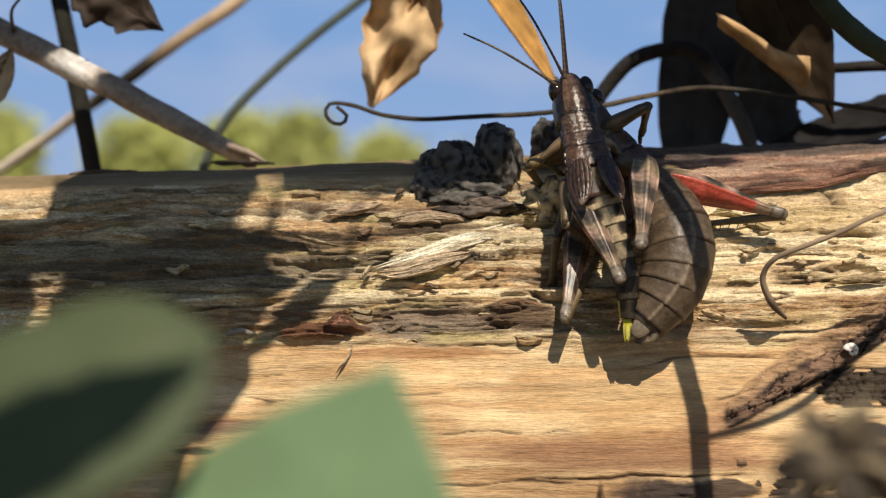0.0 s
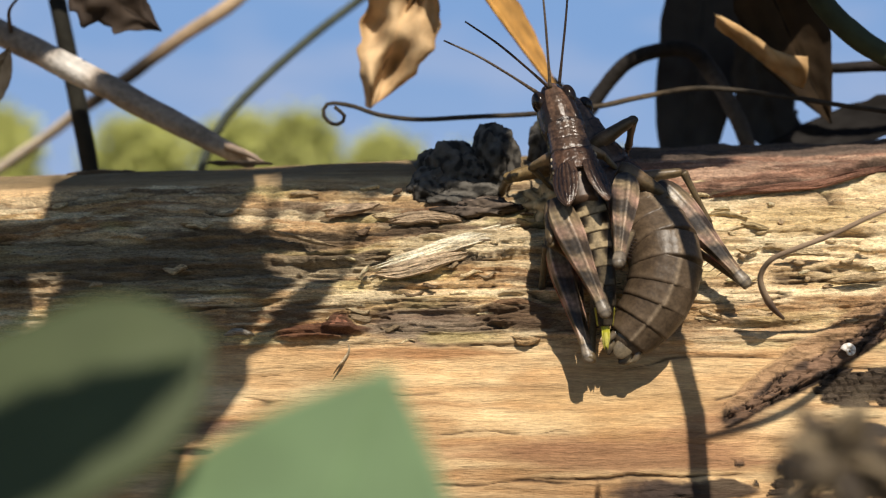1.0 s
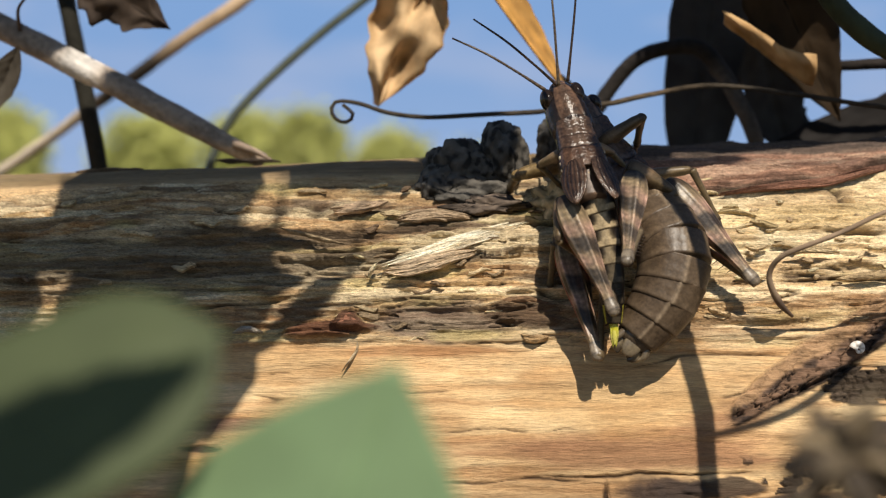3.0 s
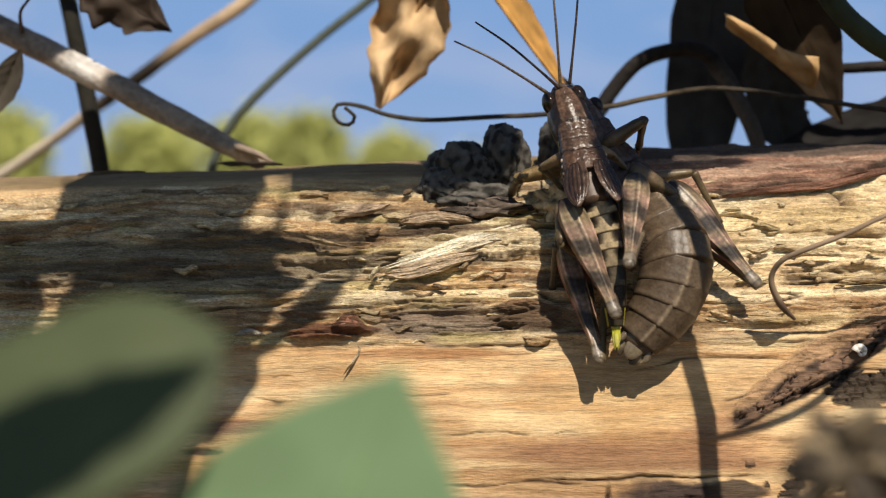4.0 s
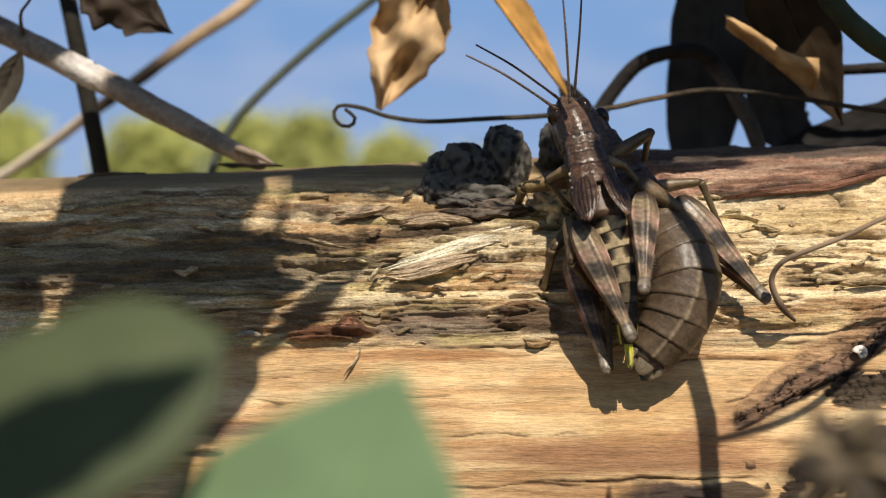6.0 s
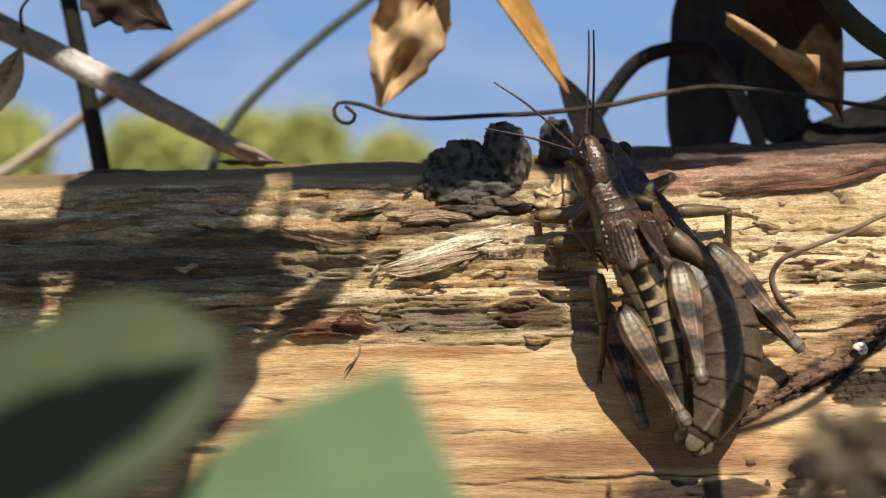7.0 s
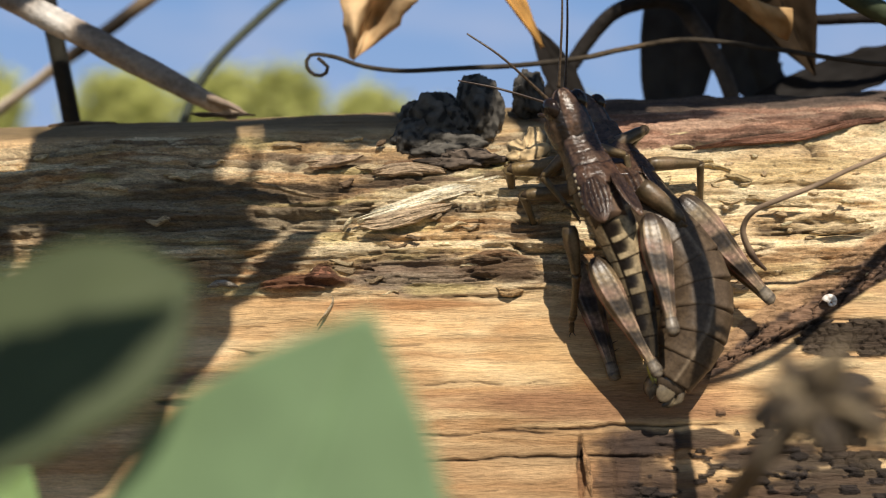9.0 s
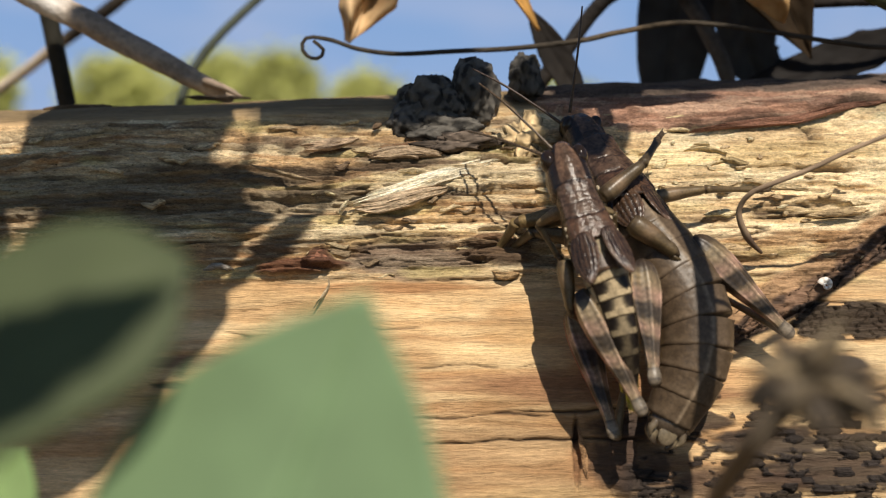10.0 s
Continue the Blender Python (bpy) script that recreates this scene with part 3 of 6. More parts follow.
BARK_GREY = (0.044, 0.040, 0.034)
lump("bark_lump", (1.81, 112.00, 103.55), (3.5, 3.0, 3.2), 3.0, "dark grey knobbly bark", BARK_GREY, 0.28, 5)
lump("bark_lump", (5.46, 112.00, 104.90), (2.4, 2.6, 3.3), 8.0, "dark grey knobbly bark", BARK_GREY, 0.26, 5)
lump("bark_lump", (3.77, 111.50, 103.52), (2.3, 2.2, 2.6), 19.0, "dark grey knobbly bark", BARK_GREY, 0.26, 5)
lump("bark_lump", (0.10, 111.00, 102.25), (2.6, 2.4, 2.2), 12.0, "dark grey knobbly bark", BARK_GREY, 0.22, 5)
lump("bark_lump", (2.64, 109.50, 101.52), (3.6, 2.0, 1.7), 14.0, "dark grey knobbly bark", BARK_GREY, 0.35, 5)
lump("bark_lump", (10.58, 114.00, 106.69), (1.6, 1.9, 2.4), 17.0, "dark grey knobbly bark", BARK_GREY, 0.4)
lump("bark_lump", (4.28, 107.24, 100.44), (2.8, 0.9, 0.8), 23.0, "torn brown bark", (0.055, 0.042, 0.032), 0.8)
lump("bark_flake", (10.00, 107.15, 100.78), (1.9, 0.7, 1.9), 29.0, "pale torn bark flake", (0.30, 0.22, 0.12), 0.8)
lump("bark_lump", (-8.03, 102.29, 90.16), (1.0, 0.6, 0.9), 31.0, "dark red-brown bark crumb", (0.11, 0.05, 0.03), 0.8, 3)


def fibres(pts, half, tone, seed, fray=0.3, depth=0.25, ridge=0.12):
    """A torn sheet of wood fibres along a curve: ridged along its length, frayed at both ends, thin at the edges."""
    rng = random.Random(seed)
    rows, n = max(4, int(half * 2 / 0.10)), max(14, min(60, int((Vector(pts[-1]) - Vector(pts[0])).length / 0.18)))
    path = spline(pts, n + 1)
    ends = []
    for k in range(rows + 1):
        o = abs(2 * k / rows - 1)
        ends.append((fray * (0.35 * o * o + 0.65 * rng.random() ** 2), 1 - fray * (0.35 * o * o + 0.65 * rng.random() ** 2)))
    verts, cols = [], []
    for i in range(n + 1):
        for k in range(rows + 1):
            o = 2 * k / rows - 1
            f = ends[k][0] + (ends[k][1] - ends[k][0]) * i / n
            at = f * n
            a = min(int(at), n - 1)
            p = Vector(path[a] + (path[a + 1] - path[a]) * (at - a))
            way = Vector(path[min(a + 2, n)] - path[max(a - 1, 0)]).normalized()
            side = way.cross(Vector((0, -0.9, 0.43))).normalized()
            out = side.cross(way)
            w = half * (1 - 0.45 * abs(2 * f - 1) ** 2.5) * (1 + 0.25 * noise.noise((f * 5, o, seed)))
            fine = noise.noise((f * 4, o * half * 7, seed + 9)) + 0.6 * noise.noise((f * 11, o * half * 16, seed))
            lift = depth * (1 - o * o) ** 0.6 * (0.4 + 0.6 * math.sin(math.pi * f)) + ridge * fine
            verts.append(p + side * (o * w) + out * lift)
            c = mix3(tone, tuple(q * 0.4 for q in tone), 0.08 + 0.75 * fine)
            cols.append(mix3(c, tuple(min(0.85, q * 1.35) for q in tone), 0.3 - 1.0 * fine))
    m = len(verts)
    back = Vector((0, 0.9, -0.43)) * 0.30
    verts = [tuple(p) for p in verts] + [tuple(p + back) for p in verts]
    w1 = rows + 1
    faces = []
    for i in range(n):
        for k in range(rows):
            a = i * w1 + k
            faces += [(a, a + w1, a + w1 + 1, a + 1), (m + a, m + a + 1, m + a + w1 + 1, m + a + w1)]
    rim = [k for k in range(rows)] + [i * w1 + rows for i in range(n)] + [n * w1 + k for k in range(rows, 0, -1)] + [i * w1 for i in range(n, 0, -1)]
    for p, q in zip(rim, rim[1:] + rim[:1]):
        faces.append((p, q, m + q, m + p))
    return verts, faces, cols + cols


def splinter(name, pts, widths, thick, tone, label, seed):
    """A torn sliver of wood lying on the log."""
    v, f, c = fibres(pts, max(widths) * thick, tone, seed, 0.42, 0.22, 0.17)
    return part(name, mesh_of(name, v, f, c, False), WOOD, LOG, label)


PALE = (0.78, 0.62, 0.40)
splinter("splinter", [(-5.69, 103.07, 95.04), (-3.08, 103.56, 95.80), (0.29, 104.42, 96.85), (3.71, 105.28, 98.03), (7.69, 106.21, 99.02)], [0.22, 0.36, 0.38, 0.34, 0.16], 1.75, (0.93, 0.78, 0.53), "pale torn splinter", 1)
splinter("splinter", [(-5.33, 102.59, 94.86), (-2.58, 102.99, 95.14), (0.77, 103.96, 96.08), (3.21, 104.75, 96.56)], [0.2, 0.35, 0.3, 0.1], 2.0, (0.46, 0.35, 0.23), "grey-brown torn splinter", 2)
splinter("splinter", [(-6.16, 102.91, 94.37), (-5.81, 102.57, 95.05), (-5.36, 103.06, 95.52)], [0.08, 0.22, 0.12], 0.7, PALE, "pale torn splinter", 3)
splinter("splinter", [(-8.22, 100.58, 86.59), (-7.59, 100.98, 87.44), (-6.99, 101.73, 88.45), (-7.32, 102.36, 89.44)], [0.06, 0.16, 0.16, 0.1], 0.7, (0.5, 0.4, 0.26), "thin pale splinter", 4)
splinter("splinter", [(-9.89, 107.05, 100.13), (-7.15, 106.92, 100.42), (-4.70, 107.78, 100.95)], [0.2, 0.4, 0.25], 1.2, (0.40, 0.29, 0.19), "crumbling brown bark strip", 5)
splinter("splinter", [(-13.94, 105.75, 98.52), (-10.89, 104.70, 97.78), (-7.96, 104.58, 96.95)], [0.1, 0.25, 0.1], 0.6, (0.4, 0.3, 0.18), "brown torn splinter", 6)
splinter("splinter", [(4.10, 102.75, 92.04), (6.93, 102.28, 92.54), (9.57, 102.57, 91.91)], [0.1, 0.5, 0.2], 0.5, (0.22, 0.13, 0.07), "dark brown torn splinter", 7)
splinter("splinter", [(6.66, 101.80, 89.49), (7.57, 101.30, 89.24), (9.02, 101.75, 89.39)], [0.3, 0.6, 0.15], 0.5, (0.45, 0.3, 0.15), "curled wood chip", 8)
splinter("splinter", [(-4.14, 106.25, 99.27), (-0.69, 106.21, 99.76), (2.76, 106.21, 99.42)], [0.2, 0.42, 0.2], 1.3, (0.42, 0.31, 0.20), "crumbling brown bark strip", 9)
splinter("splinter", [(22.18, 102.54, 91.72), (23.28, 102.14, 91.45), (24.51, 102.32, 91.06)], [0.1, 0.35, 0.1], 0.5, (0.6, 0.44, 0.25), "thin pale wood flake", 10)
splinter("splinter", [(23.46, 106.16, 99.76), (25.37, 105.90, 100.10), (27.78, 105.73, 99.41)], [0.15, 0.4, 0.15], 0.5, (0.62, 0.48, 0.26), "thin pale wood flake", 11)
splinter("splinter", [(-17.49, 102.08, 89.70), (-16.24, 101.69, 90.06), (-14.88, 102.06, 89.66)], [0.15, 0.4, 0.15], 0.6, (0.4, 0.35, 0.28), "grey wood chip", 12)
splinter("splinter", [(13.43, 97.76, 77.08), (13.78, 96.98, 75.43), (14.09, 96.66, 73.04)], [0.25, 0.5, 0.2], 0.5, (0.34, 0.2, 0.1), "brown torn splinter", 13)
splinter("splinter", [(-23.31, 118.40, 105.19), (-19.97, 118.20, 105.29), (-15.65, 118.70, 105.21)], [0.1, 0.35, 0.15], 0.5, (0.15, 0.11, 0.08), "grey lifted splinter", 15)
splinter("splinter", [(-35.74, 117.71, 104.05), (-32.05, 118.20, 104.41), (-28.00, 117.34, 104.25)], [0.1, 0.4, 0.15], 0.5, (0.2, 0.14, 0.09), "grey lifted splinter", 16)
splinter("bark_edge", [(23.85, 107.46, 101.44), (27.24, 107.47, 101.94), (30.87, 107.95, 102.36), (34.14, 108.00, 102.72), (37.34, 108.56, 103.50), (40.31, 109.76, 104.13), (44.04, 110.81, 104.56)], [0.1, 0.32, 0.24, 0.34, 0.5, 0.34, 0.1], 0.75, (0.24, 0.12, 0.078), "lifted torn edge of red-brown bark", 21)
splinter("splinter", [(29.53, 104.11, 96.32), (31.62, 103.83, 96.66), (34.13, 104.13, 96.47)], [0.1, 0.3, 0.1], 0.8, (0.62, 0.48, 0.28), "thin pale wood flake", 22)
splinter("splinter", [(33.38, 103.29, 94.17), (35.63, 102.88, 94.47), (39.18, 103.42, 94.65)], [0.1, 0.35, 0.15], 1.0, (0.55, 0.40, 0.22), "thin pale wood flake", 23)
splinter("splinter", [(26.78, 105.64, 99.11), (28.10, 105.10, 98.90), (29.35, 105.20, 98.42)], [0.08, 0.28, 0.08], 0.9, (0.5, 0.38, 0.2), "thin pale wood flake", 24)


def scatter_splinters():
    """Small torn fibres all over the rotten band."""
    rng = random.Random(11)
    for i in range(130):
        u, v = rng.uniform(-38, 38), rng.uniform(-8, 9)
        if (u > 12 and rng.random() < 0.5) or (u < -9 and rng.random() < 0.7):
            continue
        ln, lift = rng.uniform(0.8, 3.6), rng.uniform(0.05, 0.6)
        tone = mix3((0.14, 0.09, 0.055) if u < 12 else (0.45, 0.32, 0.18), (0.74, 0.58, 0.34), rng.random())
        pts = [tuple(on_log(u + ln * f, v + rng.uniform(-0.25, 0.25), 0.10 + 0.6 * lift * f * rng.uniform(0.6, 1))) for f in (0, 0.4, 0.75, 1)]
        vv, ff, cc = fibres(pts, rng.uniform(0.08, 0.28), tone, i, 0.5, 0.08, 0.06)
        part("splinter", mesh_of("splinter", vv, ff, cc, False), WOOD, LOG)

    for i in range(50):
        u, v = rng.uniform(10, 40), rng.uniform(-4.5, 7.5)
        ln, tone = rng.uniform(0.35, 1.3), mix3((0.46, 0.33, 0.19), (0.82, 0.66, 0.42), rng.random())
        slope = rng.uniform(-0.25, 0.25)
        pts = [tuple(on_log(u + ln * f, v + slope * ln * f, 0.0 + 0.12 * f * (1.2 - f))) for f in (0, 0.5, 1)]
        vv, ff, cc = fibres(pts, rng.uniform(0.08, 0.22), tone, 500 + i, 0.5, 0.06, 0.05)
        part("splinter", mesh_of("splinter", vv, ff, cc, False), WOOD, LOG)


scatter_splinters()


def build_shell():
    """A tiny white snail shell: a tapered coil with its mouth to the front."""
    pts, rad = [], []
    centre = Vector((34.61, 100.89, 88.43))
    for i in range(16):
        a = i * 0.62
        r = 0.035 + 0.03 * i
        pts.append(centre + Vector((r * math.cos(a), -0.25 + 0.018 * i, r * math.sin(a))))
        rad.append(0.06 + 0.017 * i)
    v, f, c = tube(pts, rad, 70, 12, 0.05, 2, 1.0, lambda f, a: mix3((0.75, 0.72, 0.66), (0.35, 0.27, 0.2), 0.25 + 0.4 * math.sin(f * 40)))
    tagged(part("snail_shell", mesh_of("snail_shell", v, f, c), SHELL), "tiny white coiled snail shell on the log", "snail shell")


build_shell()


# ---- stems, twigs, tendrils ----
def stem(name, pts, radii, tone, label, category, n=50, sides=12, rough=0.15, seed=0, spots=None, material=None):
    """spots: (place along the stem, half width, tone) for paler or darker lengths."""
    def colour(f, a):
        c = tone
        for at, half, t in spots or ():
            c = mix3(c, t, (half - abs(f - at)) * 25 + 0.5)
        k = noise.noise((f * 6 + seed, 2.5 * math.cos(a), 2.5 * math.sin(a)))
        return tuple(x * (1 + 0.35 * k) for x in c)
    v, f, c = tube(pts, radii, n, sides, rough, seed, 1.0, colour)
    return tagged(part(name, mesh_of(name, v, f, c), material or STEM), label, category)


GREYSTICK = (0.27, 0.215, 0.165)
# pale lengths: the sunlit patch and sunlit end are put into the tone
STICK = stem("dry_stick", [(-62.04, 128.00, 127.66), (-45.86, 126.00, 119.75), (-35.92, 124.00, 114.79), (-27.64, 123.00, 110.48), (-20.70, 122.50, 106.84), (-17.93, 123.00, 105.51)], [1.5, 1.45, 1.35, 1.3, 1.2, 0.8], GREYSTICK,
     "thick grey dry stick leaning on the log", "stick", 70, 16, 0.12, 1, [(0.575, 0.045, (0.45, 0.42, 0.38)), (0.95, 0.03, (0.36, 0.28, 0.2))], BARK)
v, f, c = tube([(-43.35, 125.50, 118.85), (-41.67, 120.00, 120.18), (-40.55, 119.00, 121.25), (-39.00, 118.00, 122.80)], [0.25, 0.2, 0.15, 0.12], 24, 8, 0.1, 3, 1.0, lambda f, a: (0.06, 0.045, 0.035))
part("side_twig", mesh_of("side_twig", v, f, c), STEM, STICK, "thin dark dry twig")
v, f, c = tube([(-20.53, 121.50, 107.10), (-18.48, 121.00, 106.27), (-16.52, 121.00, 105.37)], [0.9, 0.6, 0.15], 16, 10, 0.4, 5, 0.5, lambda f, a: (0.24, 0.18, 0.13))
part("broken_end", mesh_of("broken_end", v, f, c), STEM, STICK, "splintered broken end")
stem("dark_weed", [(-44.46, 139.00, 133.20), (-42.23, 137.00, 125.05), (-40.03, 136.00, 115.37), (-37.98, 135.00, 105.84), (-37.23, 135.00, 100.82), (-36.73, 135.00, 94.56), (-36.29, 135.00, 80.77), (-35.71, 134.00, 56.00), (-35.40, 134.00, 24.90), (-35.40, 134.00, -3.09)], [1.0, 0.98, 0.96, 0.95, 0.95, 1.0], (0.014, 0.013, 0.009), "upright dark plant stem behind the log", "stem", 60, 12, 0.1, 2, None, BARK)
# the near-black length is shade on the stem, put into its tone
stem("dry_reed", [(-17.47, 168.00, 140.75), (-26.35, 165.00, 130.78), (-34.60, 166.00, 125.44), (-42.93, 170.00, 120.52), (-51.15, 178.00, 117.25), (-58.43, 184.00, 113.74), (-69.15, 190.00, 108.38), (-84.14, 192.00, 100.65), (-91.27, 192.00, 82.83), (-95.73, 192.00, 47.17), (-95.62, 190.00, -1.70)], [0.95, 0.9, 0.85, 0.9, 1.0, 1.2, 1.3, 1.4], (0.42, 0.31, 0.20), "slanting dry brown stem behind the log", "stem", 110, 12, 0.12, 3,
     [(0.40, 0.15, (0.58, 0.49, 0.37)), (0.187, 0.05, (0.03, 0.025, 0.02))])
stem("green_weed", [(-1.80, 162.00, 136.18), (-9.95, 160.00, 129.39), (-16.43, 158.00, 123.85), (-23.46, 156.00, 116.99), (-27.27, 155.00, 112.33), (-29.03, 154.00, 107.80), (-30.17, 154.00, 102.08), (-30.67, 154.00, 85.63), (-30.48, 152.00, 57.55), (-30.22, 150.00, 30.22), (-30.22, 150.00, -1.82)], [0.56, 0.56, 0.56, 0.54, 0.52, 0.5, 0.5], (0.045, 0.055, 0.042), "thin dark green arching stem behind the log", "stem", 50, 10, 0.06, 5)
curl = [(-9.37, 116.00, 110.41), (-8.44, 116.50, 109.60), (-8.91, 117.00, 108.90), (-9.93, 117.50, 109.06), (-10.63, 118.00, 110.04), (-10.08, 118.00, 110.97), (-7.89, 118.00, 110.75), (-5.15, 118.00, 109.87), (-1.31, 118.00, 109.44),
        (4.16, 118.00, 109.71), (9.64, 118.00, 109.98), (16.35, 119.00, 110.87), (20.22, 119.00, 111.70), (26.30, 119.00, 112.63), (34.03, 119.00, 111.86), (39.22, 118.00, 110.91), (43.61, 118.00, 110.31), (55.66, 118.00, 108.56), (72.09, 118.00, 98.15), (83.05, 118.00, 71.86), (87.43, 118.00, -2.10)]
stem("tendril", curl, [0.18, 0.24, 0.26, 0.24, 0.23, 0.23, 0.23, 0.25, 0.27, 0.27, 0.27, 0.27], (0.045, 0.036, 0.026), "dry curled vine tendril with a looped tip", "tendril", 300, 8, 0.1, 6, [(0.19, 0.012, (0.12, 0.085, 0.05)), (0.13, 0.01, (0.05, 0.04, 0.03))], BARK)
stem("arched_vine", [(10.79, 132.00, 104.41), (16.18, 131.00, 111.05), (18.31, 131.00, 114.09), (20.88, 130.00, 116.86), (24.31, 129.00, 118.02), (27.39, 128.00, 117.56), (30.07, 128.00, 114.29), (32.15, 128.00, 110.43), (33.60, 129.00, 107.24), (35.83, 134.00, 103.28)], [0.8, 0.85, 0.85, 0.8, 0.82, 0.86, 0.86, 0.82, 0.8, 0.8], (0.020, 0.017, 0.015), "arched dark dry stem behind the log", "stem", 60, 10, 0.12, 7, [(0.82, 0.22, (0.07, 0.061, 0.054))], BARK)
stem("green_weed", [(34.11, 112.00, 123.05), (36.09, 112.00, 119.41), (38.79, 112.00, 116.71), (41.91, 112.00, 114.73), (52.83, 112.00, 109.53)], [1.05, 1.05, 1.0, 0.95, 0.9], (0.03, 0.04, 0.018), "dark green plant stem over the log", "stem", 30, 12, 0.06, 8)
stem("dark_twig", [(38.07, 125.00, 115.51), (41.22, 124.00, 115.36), (45.65, 122.00, 115.29), (55.66, 118.00, 114.69)], [0.5, 0.55, 0.6, 0.6], (0.02, 0.016, 0.014), "short dark dry twig", "twig", 20, 10, 0.1, 9, None, BARK)
stem("tendril", [(39.55, 93.00, 101.79), (34.21, 94.00, 99.53), (31.58, 95.00, 98.15), (28.79, 96.00, 96.96), (27.06, 97.00, 96.05), (26.48, 98.00, 94.86), (26.71, 98.50, 93.75), (27.76, 99.50, 92.20), (29.16, 101.00, 91.14)], [0.16, 0.17, 0.18, 0.2, 0.21, 0.22, 0.24, 0.32, 0.15], (0.24, 0.17, 0.11), "dry brown hooked tendril over the wood", "tendril", 60, 8, 0.12, 10, [(0.93, 0.08, (0.10, 0.065, 0.045))])


# ---- leaves ----
def leaf_mesh(name, length, width, tone, edge_tone, veins=1.0, belly=0.45, fold=0.25, curl=0.3, ragged=0.05, thick=0.25, twist=0.0, seed=0, nl=40, nw=18, tip=0.9, blotch=0.6, waves=0.0):
    """A leaf along +y with its midrib on x = 0: outline, fold along the rib, curl of the blade, veins and thickness."""
    top, cols = [], []
    for i in range(nl + 1):
        f = i / nl
        w = (math.sin(math.pi * min(f / (2 * belly), 1) if f < belly else math.pi / 2) if f < belly else math.cos(math.pi / 2 * ((f - belly) / (1 - belly)) ** (1.0 / tip)))
        w = max(w, 0.02) * width / 2
        w *= 1 + ragged * 2 * noise.noise((f * 9, seed, 0))
        for j in range(nw + 1):
            s = 2 * j / nw - 1
            r = 1 + ragged * noise.noise((f * 14, s * 2, seed + 3))
            x = s * w * r
            vein = 0.5 + 0.5 * math.cos((f * 7 - abs(s) * 1.4) * 2 * math.pi)
            z = fold * abs(x) + curl * length * (f - 0.5) ** 2 - 0.25 * width * 0.08 * (1 - min(abs(s) * 12, 1))
            z += waves * width * noise.noise((f * 3 + seed, s * 1.6, seed)) + 0.012 * veins * width * vein
            a = twist * (f - 0.5)
            top.append(Vector((x * math.cos(a) - z * math.sin(a), f * length, x * math.sin(a) + z * math.cos(a))))
            k = noise.fractal((f * 5 + seed, s * 2.5, seed), 1.0, 2.0, 4)
            c = mix3(tone, edge_tone, abs(s) ** 2 * 0.5 + blotch * k)
            cols.append(mix3(c, tuple(min(1.0, q * 1.5) for q in c), 0.5 * (1 - min(abs(s) * 14, 1)) + 0.12 * veins * vein))
    n = len(top)
    verts = [tuple(p) for p in top] + [tuple(p - Vector((0, 0, thick))) for p in top]
    faces, w = [], nw + 1
    for i in range(nl):
        for j in range(nw):
            a = i * w + j
            faces.append((a, a + 1, a + w + 1, a + w))
            faces.append((n + a, n + a + w, n + a + w + 1, n + a + 1))
    rim = [j for j in range(nw)] + [i * w + nw for i in range(nl)] + [nl * w + j for j in range(nw, 0, -1)] + [i * w for i in range(nl, 0, -1)]
    for p, q in zip(rim, rim[1:] + rim[:1]):
        faces.append((q, p, n + p, n + q))
    return mesh_of(name, verts, faces, cols + cols)


def leaf(name, base, end, facing, width, tone, edge_tone, label, material=None, petiole=None, **shape):
    """A leaf from its stalk's end to its tip, its upper side turned to facing."""
    b, e = M(base), M(end)
    y = (e - b).normalized()
    z = (Vector(facing) - y * Vector(facing).dot(y)).normalized()
    x = y.cross(z)
    m = Matrix((x, y, z)).transposed().to_4x4()
    m.translation = b
    blade = part(name, leaf_mesh(name, (e - b).length / MM, width, tone, edge_tone, **shape), material or DEADLEAF)
    blade.matrix_world = m
    if petiole:
        inv = m.inverted()
        pts = [inv @ M(p) / MM for p in petiole]
        v, f, c = tube([(0, 0, 0)] + [tuple(p) for p in pts], [0.30, 0.26, 0.24], 24, 6, 0.05, 1, 1.0, lambda f, a: tone)
        part("stalk", mesh_of("stalk", v, f, c), material or DEADLEAF, blade)
    ln = (e - b).length / MM
    rib = shape.get("curl", 0.3)
    v, f, c = tube([(0, ln * q, rib * ln * (q - 0.5) ** 2 - 0.02 * width) for q in (0.0, 0.25, 0.5, 0.75, 0.96)], [0.022 * width, 0.015 * width, 0.006 * width], 24, 8, 0.05, 1, 1.0, lambda f, a: edge_tone)
    part("midrib", mesh_of("midrib", v, f, c), material or DEADLEAF, blade)
    return tagged(blade, label, "leaf")


# dark dead-leaf tone, with part of the deep shade put into it
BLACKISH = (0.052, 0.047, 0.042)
# dead leaves hanging behind the log
leaf("dead_leaf", (-0.75, 124.00, 126.02), (-6.73, 126.00, 111.50), (0.15, -1, 0.25), 8.0, (0.60, 0.42, 0.23), (0.30, 0.17, 0.07), "curled tan dead leaf hanging on the vine", petiole=[(6.10, 124.00, 133.90), (6.68, 124.00, 138.79)], fold=0.45, curl=0.12, ragged=0.09, belly=0.35, waves=0.5, blotch=0.9, seed=2, tip=0.8, twist=0.5)
leaf("dead_leaf", (1.62, 121.00, 127.00), (12.62, 123.00, 112.30), (0.75, -0.75, 0.2), 4.0, (0.56, 0.31, 0.085), (0.15, 0.08, 0.035), "narrow orange-brown dead leaf, seen half edge-on", petiole=[(-0.79, 122.00, 133.31), (-1.38, 124.00, 138.79)], fold=0.7, curl=0.04, belly=0.35, seed=5, waves=0.04, ragged=0.03, blotch=0.8)
